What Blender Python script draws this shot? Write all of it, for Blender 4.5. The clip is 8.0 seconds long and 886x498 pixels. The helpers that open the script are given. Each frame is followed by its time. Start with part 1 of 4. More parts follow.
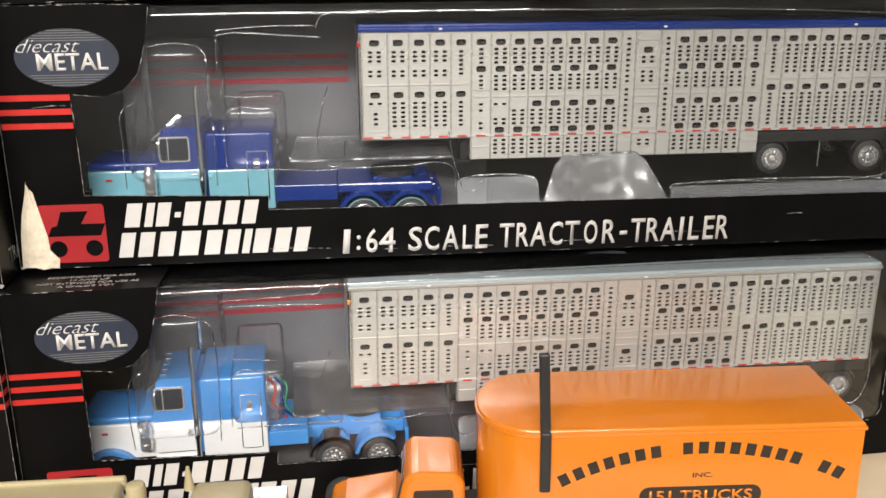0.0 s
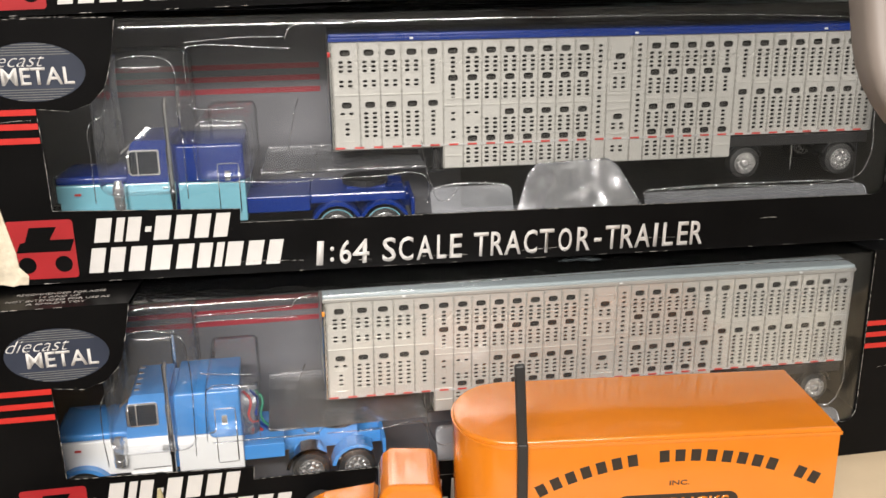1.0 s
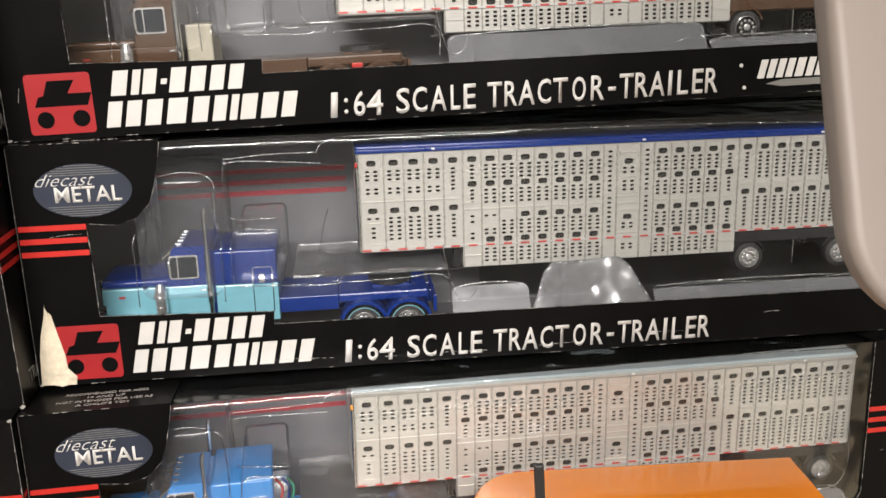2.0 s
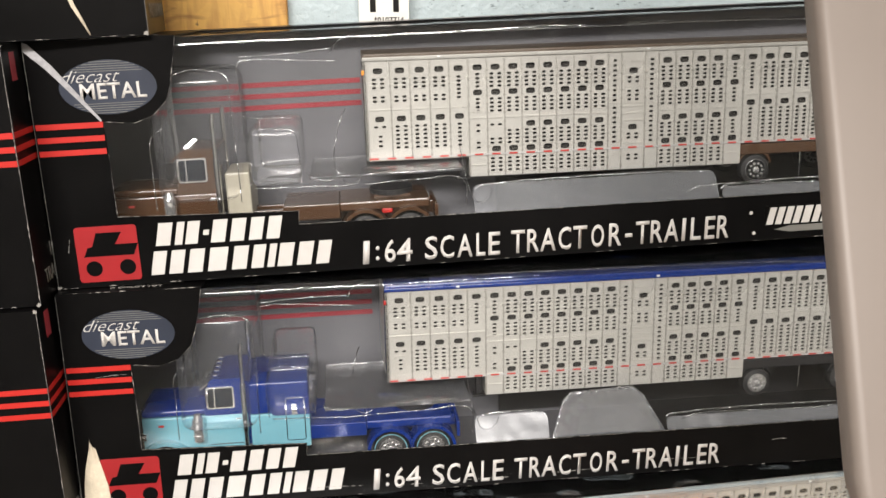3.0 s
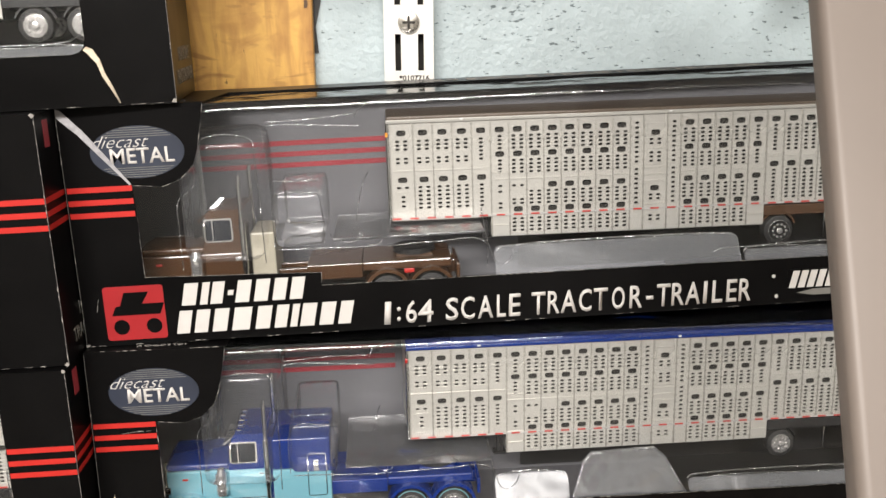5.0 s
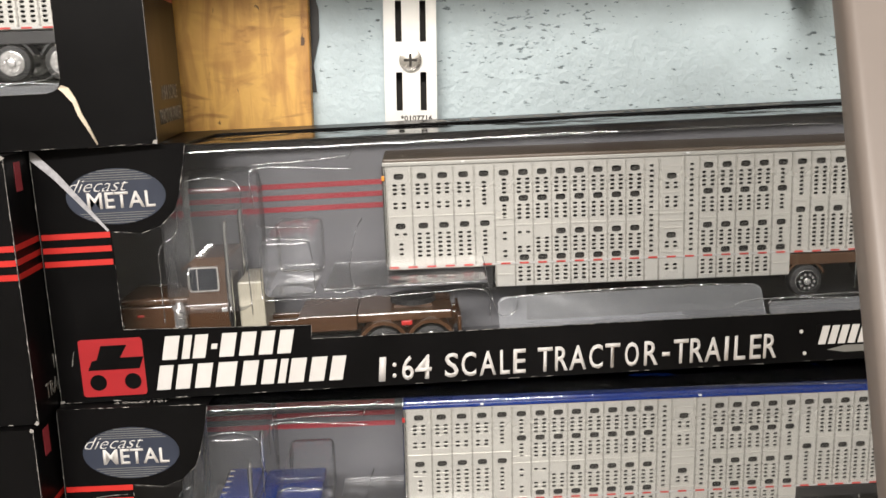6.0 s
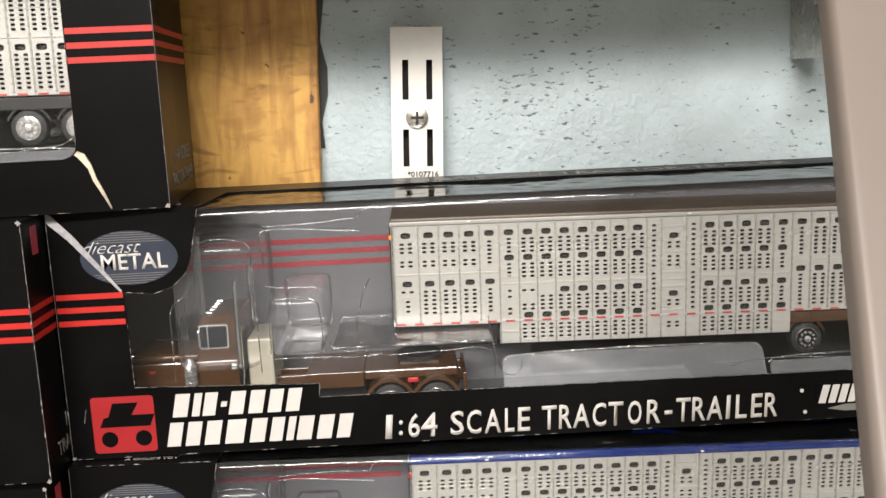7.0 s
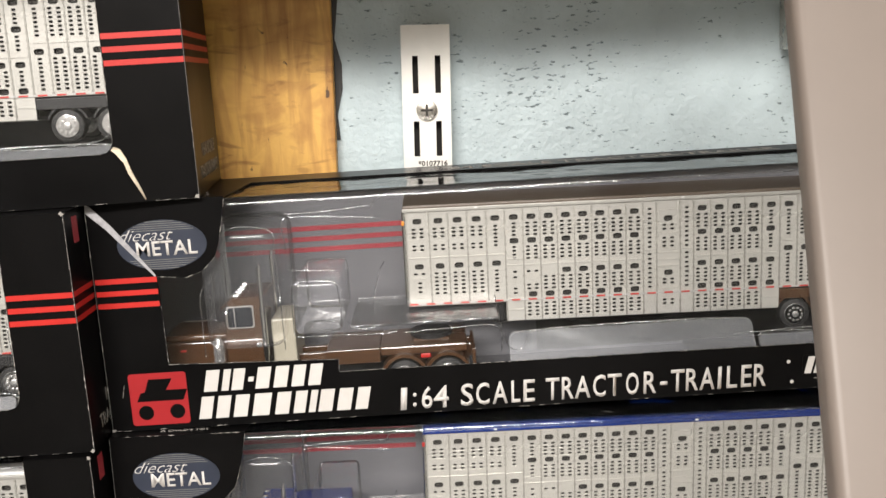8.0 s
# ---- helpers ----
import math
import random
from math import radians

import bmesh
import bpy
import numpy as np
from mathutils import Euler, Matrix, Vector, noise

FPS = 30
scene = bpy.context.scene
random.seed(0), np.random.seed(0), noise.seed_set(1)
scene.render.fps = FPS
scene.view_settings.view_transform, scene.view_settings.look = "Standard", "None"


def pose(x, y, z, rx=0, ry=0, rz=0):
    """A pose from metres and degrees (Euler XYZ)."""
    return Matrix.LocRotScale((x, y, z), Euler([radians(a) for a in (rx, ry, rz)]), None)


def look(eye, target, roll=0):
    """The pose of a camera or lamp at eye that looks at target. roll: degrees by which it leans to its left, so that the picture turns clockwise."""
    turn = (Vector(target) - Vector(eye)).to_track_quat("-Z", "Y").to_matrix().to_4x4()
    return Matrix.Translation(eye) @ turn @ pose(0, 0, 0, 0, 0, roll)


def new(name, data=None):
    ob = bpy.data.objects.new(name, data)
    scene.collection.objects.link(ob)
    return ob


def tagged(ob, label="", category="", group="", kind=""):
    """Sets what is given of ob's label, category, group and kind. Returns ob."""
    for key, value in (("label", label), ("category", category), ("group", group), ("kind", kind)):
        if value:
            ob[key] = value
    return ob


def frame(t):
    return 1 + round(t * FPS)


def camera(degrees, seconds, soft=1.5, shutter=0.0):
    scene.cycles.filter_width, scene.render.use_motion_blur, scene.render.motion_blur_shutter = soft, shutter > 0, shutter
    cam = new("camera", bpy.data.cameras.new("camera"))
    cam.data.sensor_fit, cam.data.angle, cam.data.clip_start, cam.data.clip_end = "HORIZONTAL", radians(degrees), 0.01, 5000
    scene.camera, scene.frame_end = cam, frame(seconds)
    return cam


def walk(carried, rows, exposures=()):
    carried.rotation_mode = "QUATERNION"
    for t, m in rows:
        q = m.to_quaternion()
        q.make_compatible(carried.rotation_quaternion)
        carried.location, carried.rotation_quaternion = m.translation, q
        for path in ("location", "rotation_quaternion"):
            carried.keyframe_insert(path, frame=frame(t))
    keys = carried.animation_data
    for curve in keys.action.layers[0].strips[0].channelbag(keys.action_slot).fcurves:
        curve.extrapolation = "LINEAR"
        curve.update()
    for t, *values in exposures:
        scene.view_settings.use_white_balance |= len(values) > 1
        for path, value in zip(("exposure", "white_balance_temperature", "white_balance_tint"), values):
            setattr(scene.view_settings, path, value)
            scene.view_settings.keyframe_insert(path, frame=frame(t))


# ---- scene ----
cam = camera(50.0, 8.0)
METRES, EYE, TILT, LEAN, TURN = 0.26, 0.06, -8.0, 0.0, 0.0
PATH = [
    (0, (0.133, -0.366, 0.02), (0.281, 1.537, -0.578), -1.8),
    (0.5, (0.136, -0.363, 0.021), (0.307, 1.539, -0.572), -2.3),
    (1, (0.136, -0.363, 0.024), (0.324, 1.534, -0.58), -2.3),
    (1.5, (0.134, -0.365, 0.031), (0.308, 1.536, -0.567), -2.6),
    (2, (0.132, -0.378, 0.056), (0.3, 1.543, -0.476), -3.0),
    (2.2, (0.130, -0.383, 0.067), (0.294, 1.543, -0.447), -3.2),
    (3.3, (0.122, -0.383, 0.124), (0.293, 1.545, -0.389), -2.4),
    (3.5, (0.123, -0.386, 0.126), (0.273, 1.546, -0.371), -2.8),
    (4, (0.125, -0.392, 0.136), (0.274, 1.538, -0.37), -2.4),
    (4.5, (0.123, -0.397, 0.139), (0.275, 1.541, -0.334), -2.2),
    (4.7, (0.126, -0.391, 0.137), (0.230, 1.548, -0.339), -2.7),
    (5.8, (0.138, -0.366, 0.126), (0.237, 1.591, -0.286), -2.7),
    (6, (0.142, -0.356, 0.13), (0.192, 1.606, -0.257), -2.8),
    (6.5, (0.142, -0.34, 0.137), (0.167, 1.625, -0.237), -3.2),
    (7, (0.142, -0.36, 0.147), (0.185, 1.609, -0.199), -2.7),
    (7.5, (0.145, -0.374, 0.145), (0.19, 1.594, -0.211), -2.9),
    (8, (0.143, -0.388, 0.151), (0.157, 1.577, -0.222), -3.5),
]
walk(cam, [(t, look(eye, target, roll)) for t, eye, target, roll in PATH])

# ---- light ----
world = bpy.data.worlds.new("room_light")
scene.world = world
world.use_nodes = True
world.node_tree.nodes["Background"].inputs[0].default_value = (0.95, 0.97, 1.0, 1)
world.node_tree.nodes["Background"].inputs[1].default_value = 0.16
scene.view_settings.exposure = -0.27


def area(name, eye, target, sx, sy, watts, colour):
    d = bpy.data.lights.new(name, "AREA")
    d.shape, d.size, d.size_y, d.energy, d.color = "RECTANGLE", sx, sy, watts, colour
    ob = new(name, d)
    ob.matrix_world = look(eye, target)
    return ob


area("unseen_ceiling_light", (-0.10, -1.90, 1.18), (0.15, -0.2, 0), 1.7, 0.14, 74, (1.0, 0.93, 0.865))
area("unseen_ceiling_light", (-0.35, -2.10, 1.18), (0.0, -0.6, -0.2), 1.4, 0.14, 42, (1.0, 0.93, 0.865))
# Added lamp, only to brighten the far room that the chrome mirrors.
area("unseen_ceiling_light", (0.0, -3.0, 1.22), (0.0, -3.2, 0), 1.4, 0.14, 40, (1.0, 0.93, 0.865))


# ---- materials ----
def mat(name, colour, rough=0.5, metal=0.0, coat=0.0, vary=0.15, scale=120.0, bump=0.0, bscale=400.0, spec=0.5):
    """A surface with broad and fine colour variation, uneven gloss and fine relief."""
    m = bpy.data.materials.new(name)
    m.use_nodes = True
    nt = m.node_tree
    b = nt.nodes["Principled BSDF"]
    b.inputs["Roughness"].default_value = rough
    b.inputs["Metallic"].default_value = metal
    b.inputs["Coat Weight"].default_value = coat
    b.inputs["Coat Roughness"].default_value = 0.12
    b.inputs["Specular IOR Level"].default_value = spec
    tc = nt.nodes.new("ShaderNodeTexCoord")
    n1 = nt.nodes.new("ShaderNodeTexNoise")
    n1.inputs["Scale"].default_value = scale
    n1.inputs["Detail"].default_value = 6
    n2 = nt.nodes.new("ShaderNodeTexNoise")
    n2.inputs["Scale"].default_value = scale * 0.13
    n2.inputs["Detail"].default_value = 3
    nt.links.new(tc.outputs["Object"], n1.inputs["Vector"])
    nt.links.new(tc.outputs["Object"], n2.inputs["Vector"])
    add = nt.nodes.new("ShaderNodeMath")
    add.operation = "ADD"
    nt.links.new(n1.outputs["Fac"], add.inputs[0])
    nt.links.new(n2.outputs["Fac"], add.inputs[1])
    mr = nt.nodes.new("ShaderNodeMapRange")
    mr.inputs["From Min"].default_value, mr.inputs["From Max"].default_value = 0.6, 1.4
    mr.inputs["To Min"].default_value, mr.inputs["To Max"].default_value = 1 - vary, 1 + vary
    nt.links.new(add.outputs[0], mr.inputs["Value"])
    mul = nt.nodes.new("ShaderNodeMix")
    mul.data_type, mul.blend_type = "RGBA", "MULTIPLY"
    mul.inputs["Factor"].default_value = 1
    mul.inputs["A"].default_value = (*colour, 1)
    nt.links.new(mr.outputs["Result"], mul.inputs["B"])
    nt.links.new(mul.outputs["Result"], b.inputs["Base Color"])
    rr = nt.nodes.new("ShaderNodeMapRange")
    rr.inputs["From Min"].default_value, rr.inputs["From Max"].default_value = 0.3, 0.7
    rr.inputs["To Min"].default_value, rr.inputs["To Max"].default_value = max(rough - 0.07, 0.02), min(rough + 0.09, 1)
    nt.links.new(n2.outputs["Fac"], rr.inputs["Value"])
    nt.links.new(rr.outputs["Result"], b.inputs["Roughness"])
    if bump:
        n3 = nt.nodes.new("ShaderNodeTexNoise")
        n3.inputs["Scale"].default_value = bscale
        n3.inputs["Detail"].default_value = 5
        nt.links.new(tc.outputs["Object"], n3.inputs["Vector"])
        bp = nt.nodes.new("ShaderNodeBump")
        bp.inputs["Strength"].default_value = bump
        bp.inputs["Distance"].default_value = 0.001
        nt.links.new(n3.outputs["Fac"], bp.inputs["Height"])
        nt.links.new(bp.outputs["Normal"], b.inputs["Normal"])
    return m


def film(name, tint, gloss, rough, bump=0.0, bscale=60.0, floor=0.0, haze=0.0):
    """Thin clear plastic: lets the view through and mirrors the lights at its own gloss."""
    m = bpy.data.materials.new(name)
    m.use_nodes = True
    nt = m.node_tree
    nt.nodes.remove(nt.nodes["Principled BSDF"])
    tr = nt.nodes.new("ShaderNodeBsdfTransparent")
    tr.inputs["Color"].default_value = (*tint, 1)
    gl = nt.nodes.new("ShaderNodeBsdfGlossy")
    gl.inputs["Roughness"].default_value = rough
    fr = nt.nodes.new("ShaderNodeFresnel")
    fr.inputs["IOR"].default_value = gloss
    mix = nt.nodes.new("ShaderNodeMixShader")
    least = nt.nodes.new("ShaderNodeMath")
    least.operation = "MAXIMUM"
    least.inputs[1].default_value = floor
    nt.links.new(fr.outputs[0], least.inputs[0])
    nt.links.new(least.outputs[0], mix.inputs[0])
    nt.links.new(tr.outputs[0], mix.inputs[1])
    nt.links.new(gl.outputs[0], mix.inputs[2])
    out = mix.outputs[0]
    # Pale diffuse veil stands in for the milky reflections on the plastic.
    if haze:
        df = nt.nodes.new("ShaderNodeBsdfDiffuse")
        df.inputs["Color"].default_value = (0.80, 0.82, 0.86, 1)
        mh = nt.nodes.new("ShaderNodeMixShader")
        mh.inputs[0].default_value = haze
        nt.links.new(out, mh.inputs[1])
        nt.links.new(df.outputs[0], mh.inputs[2])
        out = mh.outputs[0]
    nt.links.new(out, nt.nodes["Material Output"].inputs["Surface"])
    if bump:
        tc = nt.nodes.new("ShaderNodeTexCoord")
        n3 = nt.nodes.new("ShaderNodeTexNoise")
        n3.inputs["Scale"].default_value = bscale
        n3.inputs["Detail"].default_value = 2
        nt.links.new(tc.outputs["Object"], n3.inputs["Vector"])
        bp = nt.nodes.new("ShaderNodeBump")
        bp.inputs["Strength"].default_value = bump
        bp.inputs["Distance"].default_value = 0.004
        nt.links.new(n3.outputs["Fac"], bp.inputs["Height"])
        nt.links.new(bp.outputs["Normal"], gl.inputs["Normal"])
        nt.links.new(bp.outputs["Normal"], fr.inputs["Normal"])
    return m


CARD = mat("black_card", (0.0035, 0.0034, 0.0036), 0.33, vary=0.4, scale=60, bump=0.12, bscale=70, spec=0.08)
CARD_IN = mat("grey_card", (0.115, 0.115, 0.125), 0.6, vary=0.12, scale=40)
RAW = mat("torn_paper", (0.62, 0.55, 0.43), 0.9, vary=0.22, scale=300, bump=0.5, bscale=700)
WEAR = mat("worn_card_edge", (0.27, 0.26, 0.245), 0.85, vary=0.3, scale=700)
PALE = mat("crease_highlight", (0.33, 0.33, 0.35), 0.6, vary=0.45, scale=350)
FOLD = mat("rubbed_fold", (0.085, 0.083, 0.08), 0.7, vary=0.4, scale=600)
RED = mat("red_print", (0.43, 0.018, 0.014), 0.38, vary=0.12, scale=90)
CRIMSON = mat("crimson_print", (0.30, 0.014, 0.018), 0.36, vary=0.12, scale=90)
TAPE = mat("faded_red_tape", (0.50, 0.06, 0.05), 0.4, vary=0.2, scale=300)
DULLRED = mat("red_backing_print", (0.28, 0.028, 0.04), 0.5, vary=0.15, scale=90)
WHITE = mat("white_print", (0.52, 0.51, 0.50), 0.42, vary=0.06, scale=200)
DIMINK = mat("grey_print", (0.16, 0.16, 0.15), 0.4, vary=0.1, scale=200)
BADGE = mat("steel_blue_print", (0.022, 0.028, 0.046), 0.35, vary=0.35, scale=70)
ALU = mat("silver_plastic", (0.62, 0.605, 0.565), 0.30, metal=0.42, vary=0.07, scale=160, bump=0.04, bscale=900)
ALU_SEAM = mat("dark_silver_seam", (0.33, 0.32, 0.29), 0.5, metal=0.2, vary=0.25, scale=500)
ALU_RIB = mat("dull_silver", (0.42, 0.41, 0.38), 0.42, metal=0.3, vary=0.1, scale=200)
# Near-black in place of shade in holes, slots and screw recesses.
DARK = mat("hollow_shade", (0.03, 0.028, 0.025), 0.8, vary=0.2)
TYRE = mat("black_rubber", (0.018, 0.018, 0.018), 0.65, vary=0.25, scale=400, bump=0.2)
RIM = mat("bright_rim_plating", (0.92, 0.91, 0.90), 0.18, metal=0.85, vary=0.06, scale=500)
CHROME = mat("chrome", (0.88, 0.88, 0.87), 0.17, metal=1.0, vary=0.04, scale=300)
NAVY = mat("navy_paint", (0.003, 0.024, 0.175), 0.24, coat=0.3, vary=0.08)
CYAN = mat("pale_cyan_paint", (0.17, 0.40, 0.48), 0.25, coat=0.5, vary=0.06)
SKY = mat("sky_blue_paint", (0.06, 0.25, 0.60), 0.25, coat=0.5, vary=0.07)
CREAMW = mat("white_paint", (0.74, 0.74, 0.73), 0.28, coat=0.4, vary=0.05)
RACK = mat("pale_beige_moulding", (0.42, 0.39, 0.31), 0.4, vary=0.15, scale=200)
BROWN = mat("brown_paint", (0.070, 0.034, 0.016), 0.25, coat=0.5, vary=0.12)
GREYP = mat("grey_roof_paint", (0.36, 0.42, 0.44), 0.35, vary=0.08)
MUD = mat("brown_roof_paint", (0.10, 0.075, 0.055), 0.35, vary=0.12)
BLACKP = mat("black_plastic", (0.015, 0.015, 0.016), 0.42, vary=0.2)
GLASSD = mat("dark_window", (0.015, 0.018, 0.024), 0.12, vary=0.1, spec=0.25)
HOSE = mat("green_hose", (0.03, 0.20, 0.12), 0.4, vary=0.1)
AMBER = mat("amber_lens", (0.75, 0.30, 0.04), 0.2, vary=0.1)
ORANGE = mat("orange_enamel", (0.54, 0.160, 0.009), 0.2, coat=0.7, vary=0.07, scale=50, bump=0.02, bscale=120)
BLACKINK = mat("black_lettering", (0.02, 0.014, 0.01), 0.4, vary=0.2)
CREAM = mat("cream_paint", (0.36, 0.31, 0.18), 0.35, coat=0.3, vary=0.1)
STEEL = mat("white_coated_steel", (0.70, 0.70, 0.67), 0.35, vary=0.06, scale=150, bump=0.03)
SCREW = mat("zinc_screw", (0.62, 0.60, 0.56), 0.28, metal=1.0, vary=0.2, scale=900)
PANEL = mat("grey_beige_plastic", (0.172, 0.145, 0.128), 0.5, vary=0.12, scale=14)
SHELFW = mat("pale_shelf_board", (0.52, 0.42, 0.29), 0.55, vary=0.15, scale=30, bump=0.1)
PLASTER = mat("painted_plaster", (0.62, 0.60, 0.56), 0.8, vary=0.08, scale=5)
FLOORM = mat("worn_floor", (0.30, 0.28, 0.25), 0.6, vary=0.15, scale=6)
FILM = film("clear_window_film", (0.95, 0.96, 0.97), 1.42, 0.08, 0.6, 26.0, floor=0.022)
RIDGE = film("moulded_clear_plastic", (0.92, 0.93, 0.95), 1.8, 0.16, 0.6, 260.0, floor=0.30)
BLIST = film("blister_plastic", (0.985, 0.985, 0.99), 1.4, 0.14, 0.8, 45.0, floor=0.04, haze=0.03)
# Clear stand whitened to carry the glare of the lamps.
STAND = film("white_glare_plastic", (0.90, 0.91, 0.94), 1.6, 0.11, 0.5, 42.0, floor=0.36, haze=0.07)
TRAY = film("hazy_moulded_plastic", (0.93, 0.94, 0.96), 1.45, 0.26, 0.35, 40.0, floor=0.05, haze=0.07)
FOLDED = film("folded_window_film", (0.97, 0.97, 0.98), 1.5, 0.07, 0.5, 30.0, floor=0.10)


def wall_paint():
    """Pale blue paint on rough block, with dark chips and pits."""
    m = mat("pale_blue_wall_paint", (0.405, 0.485, 0.515), 0.6, vary=0.16, scale=45, bump=0.5, bscale=260)
    m.node_tree.nodes["Bump"].inputs["Distance"].default_value = 0.0022
    nt = m.node_tree
    b = nt.nodes["Principled BSDF"]
    src = b.inputs["Base Color"].links[0].from_socket
    tc = nt.nodes.new("ShaderNodeTexCoord")
    big = nt.nodes.new("ShaderNodeTexNoise")
    big.inputs["Scale"].default_value = 16
    fine = nt.nodes.new("ShaderNodeTexNoise")
    fine.inputs["Scale"].default_value = 330
    fine.inputs["Detail"].default_value = 3
    mp = nt.nodes.new("ShaderNodeMapping")
    mp.inputs["Scale"].default_value = (0.75, 1, 1.7)
    mp.inputs["Rotation"].default_value = (0, 0.15, 0)
    nt.links.new(tc.outputs["Object"], mp.inputs["Vector"])
    nt.links.new(mp.outputs[0], fine.inputs["Vector"])
    nt.links.new(tc.outputs["Object"], big.inputs["Vector"])
    s = nt.nodes.new("ShaderNodeMath")
    s.operation = "MULTIPLY_ADD"
    s.inputs[1].default_value = 0.35
    nt.links.new(big.outputs["Fac"], s.inputs[0])
    nt.links.new(fine.outputs["Fac"], s.inputs[2])
    r = nt.nodes.new("ShaderNodeValToRGB")
    r.color_ramp.elements[0].position, r.color_ramp.elements[1].position = 0.79, 0.875
    nt.links.new(s.outputs[0], r.inputs["Fac"])
    mx = nt.nodes.new("ShaderNodeMix")
    mx.data_type = "RGBA"
    nt.links.new(r.outputs["Color"], mx.inputs["Factor"])
    nt.links.new(src, mx.inputs["A"])
    mx.inputs["B"].default_value = (0.10, 0.13, 0.14, 1)
    nt.links.new(mx.outputs["Result"], b.inputs["Base Color"])
    return m


def board_wood():
    """Golden softwood board: long grain streaks, darker chips and small knots."""
    m = mat("golden_board", (0.64, 0.37, 0.09), 0.5, vary=0.12, scale=50, bump=0.15, bscale=300)
    nt = m.node_tree
    b = nt.nodes["Principled BSDF"]
    src = b.inputs["Base Color"].links[0].from_socket
    tc = nt.nodes.new("ShaderNodeTexCoord")
    out = src
    for sc, lo, hi, col, f in (((140, 140, 22), 0.42, 0.70, (0.30, 0.13, 0.03), 0.8), ((30, 30, 60), 0.47, 0.64, (0.36, 0.17, 0.04), 0.6), ((40, 40, 130), 0.56, 0.66, (0.20, 0.08, 0.02), 0.55), ((150, 150, 75), 0.69, 0.72, (0.05, 0.025, 0.012), 0.92)):
        mp = nt.nodes.new("ShaderNodeMapping")
        mp.inputs["Scale"].default_value = sc
        mp.inputs["Rotation"].default_value = (0, 0.12, 0)
        nz = nt.nodes.new("ShaderNodeTexNoise")
        nz.inputs["Scale"].default_value = 1
        nz.inputs["Detail"].default_value = 4
        nz.inputs["Distortion"].default_value = 0.8
        nt.links.new(tc.outputs["Object"], mp.inputs["Vector"])
        nt.links.new(mp.outputs[0], nz.inputs["Vector"])
        r = nt.nodes.new("ShaderNodeMapRange")
        r.inputs["From Min"].default_value, r.inputs["From Max"].default_value = lo, hi
        r.inputs["To Max"].default_value = f
        nt.links.new(nz.outputs["Fac"], r.inputs["Value"])
        mx = nt.nodes.new("ShaderNodeMix")
        mx.data_type = "RGBA"
        nt.links.new(r.outputs["Result"], mx.inputs["Factor"])
        nt.links.new(out, mx.inputs["A"])
        mx.inputs["B"].default_value = (*col, 1)
        out = mx.outputs["Result"]
    nt.links.new(out, b.inputs["Base Color"])
    return m


WALLP, BOARD = wall_paint(), board_wood()


# ---- building helpers ----
def part(name, bm, material, parent, label="", at=None, smooth=False):
    """Links a bmesh as one mesh object under a thing or a part."""
    me = bpy.data.meshes.new(name)
    bm.to_mesh(me)
    bm.free()
    for m in material if isinstance(material, (list, tuple)) else [material]:
        me.materials.append(m)
    if smooth:
        for p in me.polygons:
            p.use_smooth = True
        me.set_sharp_from_angle(angle=radians(35))
    ob = new(name, me)
    ob.parent = parent
    if at:
        ob.matrix_basis = at
    return tagged(ob, label)


def share(name, me, parent, at, label=""):
    ob = new(name, me)
    ob.parent = parent
    ob.matrix_basis = at
    return tagged(ob, label)


def thing(name, m, label, category, group="", kind=""):
    ob = new(name)
    ob.empty_display_size = 0.02
    ob.matrix_basis = m
    return tagged(ob, label, category, group, kind)


def box(x0, x1, y0, y1, z0, z1, bevel=0.0, seg=2, bm=None):
    bm = bm or bmesh.new()
    made = bmesh.ops.create_cube(bm, size=1, matrix=Matrix.LocRotScale(((x0 + x1) / 2, (y0 + y1) / 2, (z0 + z1) / 2), None, (x1 - x0, y1 - y0, z1 - z0)))
    if bevel:
        es = {e for v in made["verts"] for e in v.link_edges}
        bmesh.ops.bevel(bm, geom=list(es), offset=bevel, segments=seg, affect="EDGES", profile=0.5)
    return bm


def prism(pts, y0, y1, bm=None, slot=0):
    """A shape in the x-z plane, thick from y0 to y1."""
    bm = bm or bmesh.new()
    a = [bm.verts.new((x, y0, z)) for x, z in pts]
    b = [bm.verts.new((x, y1, z)) for x, z in pts]
    n = len(pts)
    fs = [bm.faces.new(a), bm.faces.new(b[::-1])]
    for i in range(n):
        fs.append(bm.faces.new((a[i], b[i], b[(i + 1) % n], a[(i + 1) % n])))
    for f in fs:
        f.material_index = slot
    bmesh.ops.recalc_face_normals(bm, faces=fs)
    return bm


def slab(pts, z0, z1, bm=None):
    """A shape in the x-y plane, thick from z0 to z1."""
    bm = bm or bmesh.new()
    a = [bm.verts.new((x, y, z0)) for x, y in pts]
    b = [bm.verts.new((x, y, z1)) for x, y in pts]
    n = len(pts)
    fs = [bm.faces.new(a), bm.faces.new(b[::-1])]
    for i in range(n):
        fs.append(bm.faces.new((a[i], b[i], b[(i + 1) % n], a[(i + 1) % n])))
    bmesh.ops.recalc_face_normals(bm, faces=fs)
    return bm


